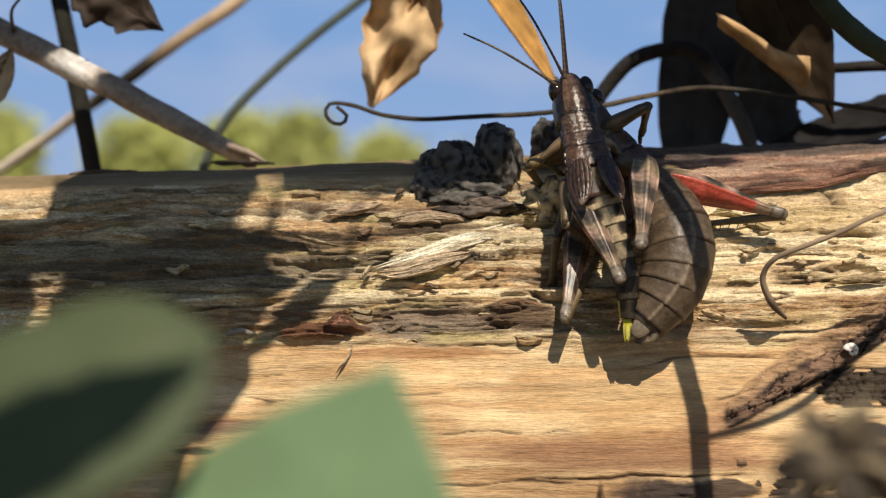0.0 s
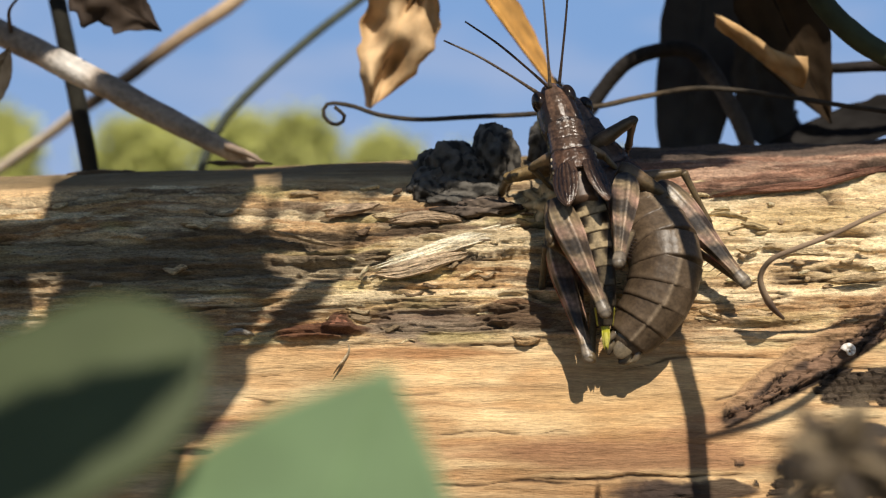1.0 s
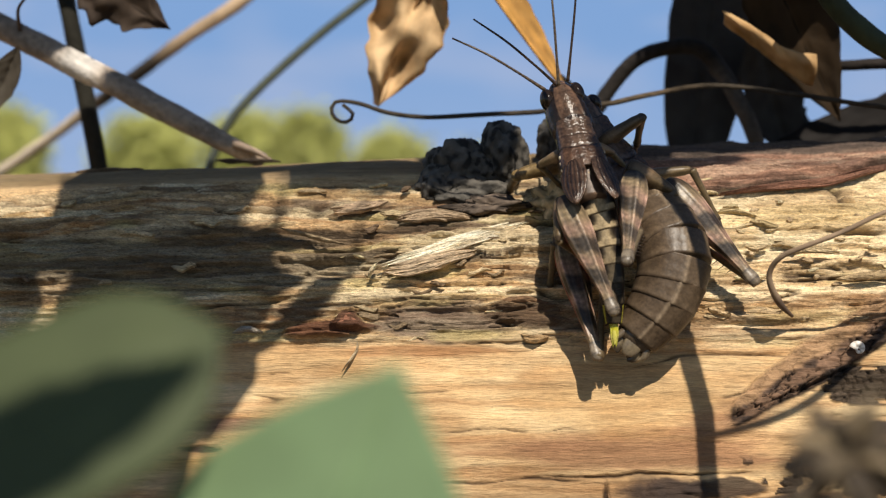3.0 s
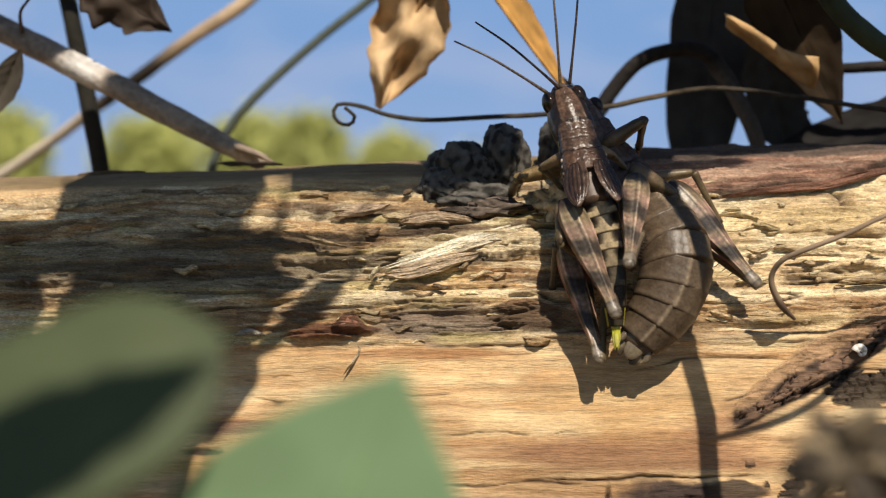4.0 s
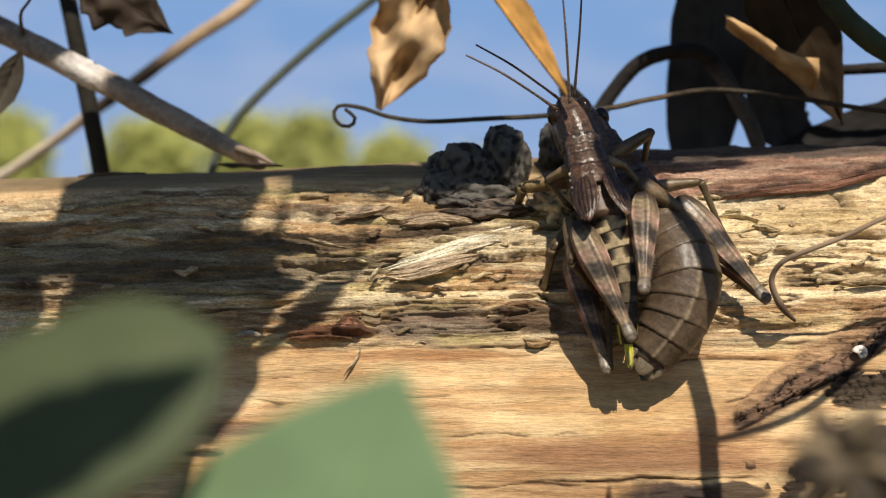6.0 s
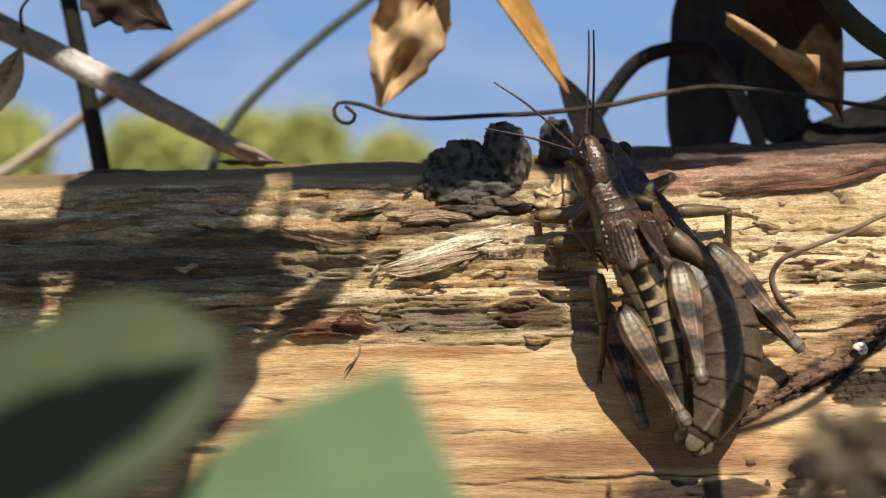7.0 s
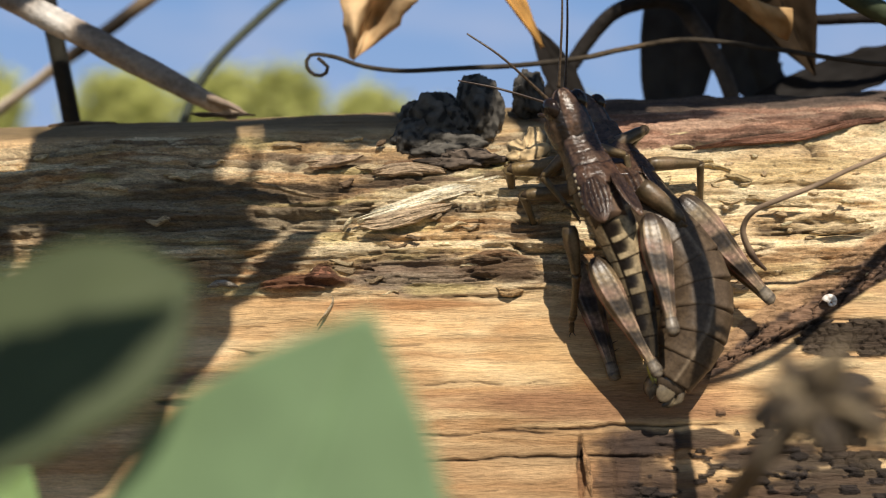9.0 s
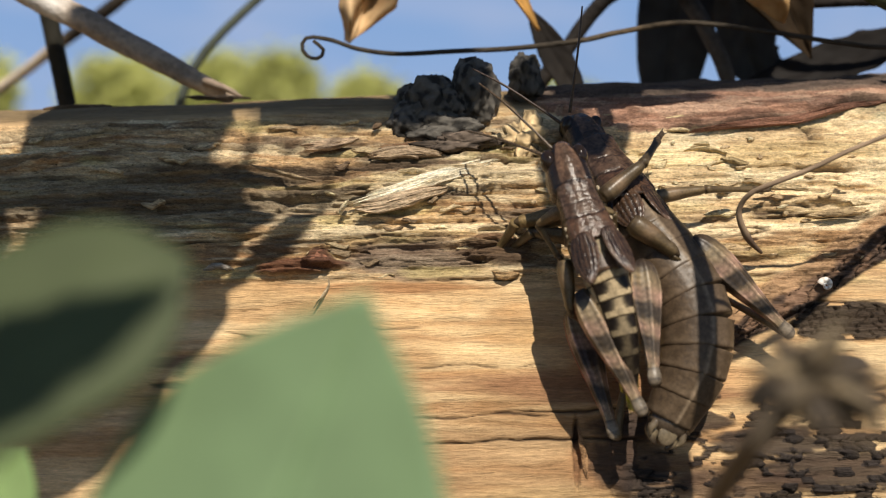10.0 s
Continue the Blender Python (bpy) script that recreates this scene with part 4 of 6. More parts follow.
# lower end of the orange leaf: its shade is put into this dark piece
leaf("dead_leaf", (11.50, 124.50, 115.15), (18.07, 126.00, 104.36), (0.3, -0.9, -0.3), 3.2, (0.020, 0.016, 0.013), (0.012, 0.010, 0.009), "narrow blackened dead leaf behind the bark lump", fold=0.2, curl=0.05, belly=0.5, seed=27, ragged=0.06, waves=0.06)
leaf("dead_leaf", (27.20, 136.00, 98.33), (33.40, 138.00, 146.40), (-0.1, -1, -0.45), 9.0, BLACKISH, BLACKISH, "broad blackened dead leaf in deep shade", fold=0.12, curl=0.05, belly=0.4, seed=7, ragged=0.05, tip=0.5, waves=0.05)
# brown blade kept very dark: the shade behind the sunlit rim is in its tone
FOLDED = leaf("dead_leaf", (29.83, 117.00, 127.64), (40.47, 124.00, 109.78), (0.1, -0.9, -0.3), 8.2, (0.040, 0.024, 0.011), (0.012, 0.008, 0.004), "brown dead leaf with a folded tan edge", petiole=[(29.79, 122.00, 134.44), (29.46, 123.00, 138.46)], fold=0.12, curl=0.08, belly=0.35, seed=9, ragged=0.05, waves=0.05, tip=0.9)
FOLD = [((27.35, 118.30, 119.85), (27.70, 119.30, 118.82)), ((29.34, 118.10, 118.88), (29.08, 119.30, 117.71)), ((31.70, 117.90, 117.25), (31.30, 119.30, 116.05)), ((33.83, 117.70, 115.85), (33.73, 119.30, 114.11)), ((36.28, 117.50, 115.49), (36.45, 119.30, 112.56))]
upper_edge, lower_edge = spline([a for a, b in FOLD], 30), spline([b for a, b in FOLD], 30)
v, f, c = [], [], []
for layer in (0.0, 0.25):
    for i in range(30):
        for j in range(9):
            q = Vector(upper_edge[i]).lerp(Vector(lower_edge[i]), j / 8)
            wave = 0.25 * noise.noise((i * 0.25, j * 0.4, 3))
            v.append((q.x, q.y + layer - 0.7 * math.sin(math.pi * j / 8) + wave, q.z + wave))
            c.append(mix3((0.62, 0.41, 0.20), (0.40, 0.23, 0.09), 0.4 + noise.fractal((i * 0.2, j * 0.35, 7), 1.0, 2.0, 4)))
for i in range(29):
    for j in range(8):
        a = i * 9 + j
        f += [(a, a + 1, a + 10, a + 9), (270 + a, 279 + a, 280 + a, 271 + a)]
for a, b in [(j, j + 1) for j in range(8)] + [(i * 9 + 8, i * 9 + 17) for i in range(29)] + [(261 + j + 1, 261 + j) for j in range(8)] + [(i * 9 + 9, i * 9) for i in range(29)]:
    f.append((b, a, 270 + a, 270 + b))
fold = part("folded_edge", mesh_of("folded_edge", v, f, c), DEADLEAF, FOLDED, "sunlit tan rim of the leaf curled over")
fold.matrix_parent_inverse = FOLDED.matrix_world.inverted()
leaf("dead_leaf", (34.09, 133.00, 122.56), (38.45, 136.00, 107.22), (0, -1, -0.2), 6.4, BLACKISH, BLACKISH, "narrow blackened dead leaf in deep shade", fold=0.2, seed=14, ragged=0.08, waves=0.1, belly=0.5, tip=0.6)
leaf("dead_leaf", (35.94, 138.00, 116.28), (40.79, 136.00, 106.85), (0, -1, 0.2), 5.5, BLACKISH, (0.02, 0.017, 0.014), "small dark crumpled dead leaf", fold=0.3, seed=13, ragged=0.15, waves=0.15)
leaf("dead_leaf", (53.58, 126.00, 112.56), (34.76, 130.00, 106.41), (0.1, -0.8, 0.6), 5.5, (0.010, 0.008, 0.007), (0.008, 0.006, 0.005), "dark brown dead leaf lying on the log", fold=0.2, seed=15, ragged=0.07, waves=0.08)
leaf("dead_leaf", (-38.74, 122.00, 125.94), (-27.57, 124.00, 118.93), (0, -1, 0.1), 6.4, (0.055, 0.038, 0.026), (0.025, 0.018, 0.015), "dark curled dead leaf on a twig", petiole=[(-40.20, 123.00, 131.32), (-42.01, 125.00, 137.68)], fold=0.4, curl=0.25, seed=17, ragged=0.3, waves=0.35)
leaf("dead_leaf", (-42.14, 122.00, 117.16), (-46.28, 124.00, 110.01), (0.4, -1, 0.2), 2.8, (0.10, 0.085, 0.065), (0.07, 0.055, 0.04), "narrow grey dead leaf under the stick", fold=0.3, seed=19, waves=0.05)

stem("creeper", [(-88.18, 128.00, 148.16), (-45.50, 125.00, 137.10), (-16.48, 125.00, 139.42), (0.92, 124.00, 138.79), (29.46, 123.00, 138.46), (51.88, 122.00, 135.57), (77.37, 122.00, 118.58), (88.70, 122.00, 71.00), (90.39, 122.00, -2.63)], [0.6, 0.7, 0.8, 0.9, 0.9, 0.9], (0.09, 0.07, 0.045), "thin brown creeper stem over the log", "creeper", 90, 10, 0.12, 33)

# green leaves close to the lens
leaf("green_leaf", (-20.00, 38.00, 88.10), (-7.45, 41.00, 94.25), (-0.15, -0.85, 0.45), 7.1, (0.082, 0.104, 0.044), (0.072, 0.092, 0.040), "broad dull green leaf crossed by a shadow", GREENLEAF, [(-23.84, 40.00, 84.76), (-27.45, 44.00, 46.77), (-27.45, 44.00, -2.25)], fold=-0.05, curl=-0.04, belly=0.4, seed=21, tip=0.30, ragged=0.01, blotch=0.1, veins=0.0)
leaf("green_leaf", (-8.73, 39.00, 74.94), (-1.41, 41.00, 92.95), (0.0, -0.8, 0.6), 12.6, (0.20, 0.295, 0.15), (0.175, 0.265, 0.13), "pale green leaf with a rounded tip", GREENLEAF, [(-8.43, 40.00, 64.34), (-9.24, 42.00, 41.25), (-9.44, 42.00, -1.64)], fold=0.03, curl=0.02, belly=0.45, seed=23, tip=0.74, ragged=0.01, blotch=0.12, veins=0.0)
leaf("green_leaf", (-24.87, 62.00, 75.73), (-20.09, 64.00, 82.62), (0.0, -0.9, 0.35), 5.0, (0.28, 0.40, 0.16), (0.24, 0.36, 0.13), "small bright green leaf", GREENLEAF, [(-27.17, 62.00, 66.52), (-27.17, 62.00, 37.74), (-27.17, 62.00, -2.56)], fold=0.08, belly=0.5, seed=25, tip=0.6, ragged=0.01, blotch=0.12, veins=0.0)


# ---- withered seed head close to the lens ----
def build_seed_head():
    rng = random.Random(5)
    base = Vector((15.65, 47.00, 88.70))
    pts = [(11.86, 76.00, -7.40), (12.74, 75.00, 32.27), (13.91, 72.00, 61.60), (15.81, 66.00, 76.81), (15.03, 53.00, 84.97), tuple(base)]
    v, f, c = tube(pts, [0.4, 0.38, 0.35, 0.35, 0.4, 0.6], 60, 8, 0.1, 3, 1.0, lambda f, a: (0.085, 0.062, 0.04))
    stalk = part("seed_head", mesh_of("seed_head", v, f, c), STEM)
    tagged(stalk, "withered brown seed head on a thin stalk", "seed head")
    for i in range(64):
        way = Vector((rng.gauss(0, 1), rng.gauss(0, 0.7), rng.gauss(0.25, 0.8))).normalized()
        ln = rng.uniform(1.3, 3.8)
        pale = rng.random()
        tone = mix3((0.045, 0.033, 0.022), (0.29, 0.22, 0.13), pale * pale)
        end = base + way * ln + Vector((0, 0, -0.2 * ln))
        mid = base + way * ln * 0.6 + Vector((rng.uniform(-0.3, 0.3), 0, rng.uniform(-0.3, 0.3)))
        v, f, c = tube([tuple(base), tuple(mid), tuple(end)], [0.25, rng.uniform(0.4, 0.75), 0.1], 10, 7, 0.4, i, 0.6, lambda f, a: tone)
        part("bract", mesh_of("bract", v, f, c), STEM, stalk)


build_seed_head()


# ---- leaves and stem of the vine overhead, which shade the log ----
OVERHEAD = [(-150, 40, 330), (-90, -30, 312), (-30, -48, 300), (30, -55, 296), (80, -50, 280), (125, -20, 210), (140, 40, 90), (142, 60, -3)]
stem("creeper", OVERHEAD, [0.4, 0.4, 0.45, 0.5, 0.7, 0.8], (0.09, 0.07, 0.045), "thin brown creeper stem arching overhead", "creeper", 90, 8, 0.12, 35)


def shade_leaf(base, end, width, seed, belly, tip):
    """A leaf of the creeper overhead, lying roughly across the sunlight, on a long thin stalk."""
    b = Vector(base)
    foot = min((Vector(p) for p in spline(OVERHEAD, 80)), key=lambda p: (p - b - SUN_WAY * 190).length)
    return leaf("overhead_leaf", base, end, tuple(SUN_WAY), width, (0.16, 0.11, 0.05), (0.11, 0.075, 0.04), "dry brown leaf of the creeper overhead",
                petiole=[tuple(b + SUN_WAY * 30), tuple(b + (foot - b) * 0.5), tuple(foot)], fold=0.08, curl=0.04, seed=seed, ragged=0.07, tip=tip, belly=belly, thick=0.3)


shade_leaf((-25.47, 66.16, 154.22), (-6.69, 64.79, 154.15), 14.0, 41, 0.05, 0.12)
shade_leaf((-36.12, 57.31, 152.43), (-1.03, 56.54, 152.18), 6.0, 43, 0.1, 0.35)
shade_leaf((-22.24, 56.22, 146.74), (-1.86, 56.29, 147.32), 6.0, 45, 0.06, 0.3)
shade_leaf((-37.57, 55.82, 145.41), (-24.13, 55.82, 145.65), 9.0, 47, 0.1, 0.2)
shade_leaf((-9.10, 52.77, 152.70), (-26.51, 45.12, 129.06), 18.0, 49, 0.15, 0.35)
shade_leaf((-3.62, 62.11, 163.17), (11.58, 60.19, 163.05), 9.0, 51, 0.06, 0.3)
shade_leaf((8.66, 63.41, 163.00), (18.60, 65.65, 165.00), 9.5, 53, 0.15, 0.4)
shade_leaf((22.26, 71.40, 153.79), (31.38, 74.43, 154.83), 7.5, 55, 0.2, 0.4)
shade_leaf((-39.40, 72.13, 181.66), (-27.33, 72.13, 175.16), 6.0, 57, 0.1, 0.2)
shade_leaf((-23.06, 70.13, 172.80), (-8.62, 70.13, 164.98), 5.5, 59, 0.08, 0.2)
shade_leaf((40.16, 83.13, 187.70), (38.90, 83.13, 166.23), 14.0, 61, 0.2, 0.4)
shade_leaf((-9.80, -0.65, 131.50), (0.40, 1.35, 137.10), 3.9, 63, 0.3, 0.8)
shade_leaf((-4.94, 56.58, 150.09), (-13.12, 54.08, 136.01), 6.0, 81, 0.3, 0.4)
shade_leaf((23.00, 119.50, 131.00), (48.00, 119.50, 131.00), 17.0, 83, 0.2, 0.4)
shade_leaf((22.60, 60.85, 157.35), (25.00, 61.35, 146.88), 4.0, 87, 0.15, 0.3)
shade_leaf((16.50, 96.20, 131.00), (52.00, 100.00, 131.00), 6.0, 85, 0.2, 0.5)
shade_leaf((6.39, 66.88, 152.86), (15.84, 67.88, 153.96), 6.5, 89, 0.15, 0.3)
shade_leaf((24.59, 68.20, 153.29), (37.42, 68.20, 154.72), 2.6, 91, 0.15, 0.3)
VINE = stem("overhead_vine", [(25.72, 70.35, 160.76), (24.14, 75.33, 130.76), (25.20, 74.63, 124.01), (26.45, 73.68, 118.40), (27.14, 72.05, 113.93), (27.57, 68.07, 109.84), (28.34, 61.82, 96.09)], [0.7, 0.8, 0.9, 0.8, 0.8], (0.1, 0.08, 0.05), "thin dry stem of the vine overhead", "vine", 40, 10, 0.1, 31)
v, f, c = tube([(27.09, 70.76, 112.87), (30.85, 71.70, 113.00), (34.07, 72.78, 113.50), (37.41, 74.18, 114.81), (40.55, 75.13, 117.53), (44.28, 76.27, 121.05), (52.13, 77.01, 128.55)], [0.22, 0.3, 0.36, 0.42, 0.45, 0.45], 40, 8, 0.1, 7, 1.0, lambda f, a: (0.1, 0.08, 0.05))
part("side_branch", mesh_of("side_branch", v, f, c), STEM, VINE)
shade_leaf((21.75, 63.02, 158.76), (24.23, 58.02, 146.96), 5.2, 65, 0.08, 0.3)
shade_leaf((22.20, 53.38, 157.71), (23.40, 51.38, 149.97), 2.0, 69, 0.08, 0.3)
shade_leaf((26.53, 75.35, 150.86), (46.28, 75.35, 152.46), 2.2, 71, 0.1, 0.3)
shade_leaf((-7.09, 59.48, 166.60), (-0.64, 61.68, 166.75), 4.0, 67, 0.1, 0.3)
shade_leaf((18.35, 66.48, 155.80), (26.97, 66.41, 156.06), 6.0, 73, 0.15, 0.3)
shade_leaf((2.51, 54.03, 151.32), (-6.48, 51.31, 143.26), 2.2, 77, 0.3, 0.6)
shade_leaf((23.11, 63.74, 149.37), (28.36, 64.62, 150.30), 4.6, 79, 0.2, 0.4)



# ---- far trees ----
def build_tree(name, x, y, height, spread, seed, tone):
    rng = random.Random(seed)
    trunk_pts = [(0, 0, -200), (60, 30, height * 300), (-40, 60, height * 650), (20, 0, height * 930)]
    v, f, c = tube(trunk_pts, [120, 90, 55, 15], 16, 8, 0.2, seed, 1.0, lambda f, a: (0.10, 0.075, 0.05))
    limbs = [(v, f, c)]
    for i in range(9):
        z = height * 1000 * rng.uniform(0.25, 0.8)
        a = i * 2.4
        r = spread * 1000 * 0.5 * rng.uniform(0.6, 0.95)
        limbs.append(tube([(0, 0, z), (r * 0.5 * math.cos(a), r * 0.5 * math.sin(a), z + 180), (r * math.cos(a), r * math.sin(a), z + 420)], [40, 28, 8], 8, 6, 0.2, i, 1.0, lambda f, a: (0.10, 0.075, 0.05)))
    v, f, c = join(*limbs)
    root = new("tree")
    root.location = (x, y, 0)
    part("trunk", mesh_of("trunk", v, f, c), STEM, root)
    verts, faces, cols = [], [], []
    for k in range(170):
        z = height * rng.uniform(0.22, 0.97)
        room = spread / 2 * math.sqrt(max(0.03, 1 - ((z / height - 0.45) / 0.58) ** 2))
        a, r = rng.uniform(0, 6.283), room * math.sqrt(rng.random())
        cx, cy = r * math.cos(a), r * math.sin(a)
        shade = rng.uniform(0.55, 1.15)
        for q in range(40):
            p = Vector((cx, cy, z)) + Vector((rng.gauss(0, 0.24), rng.gauss(0, 0.24), rng.gauss(0, 0.2)))
            facing = (SUN_WAY + Vector((rng.gauss(0, 0.5), rng.gauss(0, 0.5), rng.gauss(0, 0.5)))).normalized()
            d1 = facing.cross(Vector((rng.gauss(0, 1), rng.gauss(0, 1), rng.gauss(0, 1)))).normalized() * 0.11
            d2 = d1.cross(facing).normalized() * 0.07
            b = len(verts)
            verts += [tuple((p - d1) * 1000), tuple((p + d2) * 1000), tuple((p + d1) * 1000), tuple((p - d2) * 1000)]
            faces.append((b, b + 1, b + 2, b + 3))
            cols += [tuple(t * shade for t in tone)] * 4
    part("crown", mesh_of("crown", verts, faces, cols, False), CROWN, root)
    tagged(root, "yellow-green leafy tree beyond the log", "tree", group="far trees")


LIME = (0.44, 0.45, 0.135)
TREES = [(-9.0, 25.0, 3.05, 1.3), (-6.1, 25.5, 2.85, 1.9), (-4.0, 25.0, 2.85, 1.1), (-2.8, 25.0, 2.95, 1.4), (-1.05, 25.5, 2.45, 1.15),
         (0.9, 27.0, 2.2, 1.6), (3.2, 26.0, 2.3, 1.8), (-12.0, 26.0, 2.9, 2.0), (12.5, 27.0, 2.7, 2.2)]
for i, (x, y, height, spread) in enumerate(TREES):
    build_tree("tree", x, y, height * 0.90, spread * 1.02, 60 + i, LIME)



# ---- the two grasshoppers ----
def station(spine, up, f0, f1):
    """The pose, in metres, of the middle of a stretch of the spine: y to the head, z to the back."""
    n = len(spine) - 1
    a, b = Vector(spine[round(f0 * n)]), Vector(spine[round(f1 * n)])
    y = (a - b).normalized()
    x = y.cross(Vector(up)).normalized()
    z = x.cross(y)
    m = Matrix((x, y, z)).transposed().to_4x4()
    m.translation = (a + b) / 2 * MM
    return m


def aim(start, way, up):
    """The pose of a limb that starts at start (metres) and runs along its own +y towards way."""
    y = Vector(way).normalized()
    x = y.cross(Vector(up)).normalized()
    m = Matrix((x, y, x.cross(y))).transposed().to_4x4()
    m.translation = start
    return m


def loft(rings, colour, n=28, mottle=0.5):
    """rings: (y, half width, half height, z offset, squareness). colour(y, a): a is 0 at the right, 90 degrees on the back."""
    verts, faces, cols = [], [], []
    for y, w, h, z, sq in rings:
        for k in range(n):
            a = 2 * math.pi * k / n
            ca, sa = math.cos(a), math.sin(a)
            verts.append((w * math.copysign(abs(ca) ** sq, ca), y, z + h * math.copysign(abs(sa) ** sq, sa)))
            x, yy, zz = verts[-1]
            k = 1 + mottle * (noise.noise((x * 2.2, yy * 2.2, zz * 2.2)) + noise.noise((x * 6, yy * 4, zz * 6 + 9)))
            cols.append(tuple(c * min(max(k, 0.35), 1.7) for c in colour(y, a)))
    for i in range(len(rings) - 1):
        for k in range(n):
            k2 = (k + 1) % n
            faces.append((i * n + k, i * n + k2, (i + 1) * n + k2, (i + 1) * n + k))
    faces.append(tuple(range(n - 1, -1, -1)))
    faces.append(tuple((len(rings) - 1) * n + k for k in range(n)))
    return verts, faces, cols


def ball(centre, size, tone, n=14, seed=0.0):
    verts, faces, cols = [], [], []
    for i in range(n + 1):
        t = math.pi * i / n
        for k in range(n * 2):
            a = math.pi * k / n
            p = (math.sin(t) * math.cos(a), math.cos(t), math.sin(t) * math.sin(a))
            verts.append(tuple(c + s * q for c, s, q in zip(centre, size, p)))
            cols.append(tone)
    w = n * 2
    for i in range(n):
        for k in range(w):
            faces.append((i * w + k, i * w + (k + 1) % w, (i + 1) * w + (k + 1) % w, (i + 1) * w + k))
    return verts, faces, cols


BROWN, UMBER, CREAM, JET = (0.058, 0.036, 0.024), (0.026, 0.016, 0.011), (0.42, 0.34, 0.21), (0.010, 0.008, 0.007)
OLIVE, YELLOW, RED = (0.095, 0.066, 0.032), (0.50, 0.46, 0.05), (0.38, 0.05, 0.03)
TAUPE = (0.074, 0.053, 0.034)


def bell(x, centre, width):
    return math.exp(-((x - centre) / width) ** 2)


def hind_femur_mesh(length, girth, mate):
    """The swollen thigh: club-shaped with sharp ridges along it, banded grey, pink and dark, red beneath, with a round knee."""
    ridges = (1.75, 0.62, 2.75, -0.6, -2.5)

    def fold(a, r):
        return (a - r + math.pi) % (2 * math.pi) - math.pi

    def colour(y, a):
        f = y / length
        up = math.sin(a)
        c = mix3((0.20, 0.15, 0.085), (0.14, 0.10, 0.055), 0.5 + 0.5 * math.cos(2 * a + 0.6))
        slant = f + 0.035 * math.cos(a) + 0.012 * noise.noise((f * 14, a * 2, 1))
        rose = bell(slant, 0.31, 0.07) + bell(slant, 0.57, 0.06) + 0.6 * bell(slant, 0.80, 0.05)
        c = mix3(c, (0.30, 0.18, 0.135), (0.85 if mate else 0.95) * min(1, rose) * (0.5 + 0.5 * abs(math.cos(a))))
        dark = min(1, 1.9 * bell(slant, 0.43, 0.06)) + min(1, 1.9 * bell(slant, 0.69, 0.055)) + 0.8 * bell(slant, 0.08, 0.06)
        c = mix3(c, (0.030, 0.022, 0.017), min(1, dark) * (0.88 if mate else 0.95 if up > -0.2 else 0.5))
        # herringbone plates between the ridges
        c = mix3(c, tuple(q * 0.62 for q in c), 0.5 + 0.5 * math.sin(f * 120 + 5 * abs(fold(a, 1.2)))) if f < 0.8 and abs(fold(a, 1.2)) < 0.5 else c
        near = min(abs(fold(a, r)) for r in ridges)
        c = mix3(c, tuple(min(1, 1.75 * q + 0.02) for q in c), 0.8 * bell(near, 0, 0.09))
        c = mix3(c, tuple(0.45 * q for q in c), 0.55 * bell(near, 0.21, 0.07))
        if up < -0.45 and 0.08 < f < 0.74:
            c = mix3(c, RED, 0.85)
        # hip end darkened: the shade beside the body is put into the tone
        c = mix3(c, UMBER, 0.85 * float(ease(np.array(-f), -0.12, -0.04)))
        if f > 0.86:
            c = mix3(c, (0.15, 0.125, 0.095), 0.85)
            c = mix3(c, (0.03, 0.022, 0.018), 0.8 * bell(f, 0.955, 0.012) + 0.7 * bell(f, 0.868, 0.012))
        return c
    verts, faces, cols = [], [], []
    n, m = 60, 84
    for i in range(m + 1):
        f = i / m
        w = float(np.interp(f, (0, 0.03, 0.07, 0.13, 0.2, 0.27, 0.36, 0.5, 0.65, 0.77, 0.85, 0.89, 0.93, 0.97, 0.99, 1.0), (0.25, 0.55, 0.76, 0.91, 0.99, 1.0, 0.94, 0.77, 0.57, 0.43, 0.37, 0.39, 0.44, 0.41, 0.28, 0.10)))
        sharp = 0.15 * (1 - float(ease(np.array(f), 0.80, 0.88)))
        for k in range(n):
            a = 2 * math.pi * k / n
            r = 1 - sharp * 0.5 + sharp * max(bell(fold(a, q), 0, 0.16) for q in ridges) + 0.012 * noise.noise((f * 22, 3 * math.cos(a), 3 * math.sin(a)))
            verts.append((girth * w * r * math.cos(a), f * length, girth * 0.74 * w * r * math.sin(a)))
            k2 = 1 + 0.35 * noise.noise((f * 30, 4 * math.cos(a), 4 * math.sin(a))) + 0.3 * noise.noise((f * 9, 2 * math.cos(a), 2 * math.sin(a)))
            cols.append(tuple(c * k2 for c in colour(f * length, a)))
        if i:
            for k in range(n):
                k2 = (k + 1) % n
                faces.append(((i - 1) * n + k, (i - 1) * n + k2, i * n + k2, i * n + k))
    faces.append(tuple(range(n - 1, -1, -1)))
    faces.append(tuple(m * n + k for k in range(n)))
    return verts, faces, cols


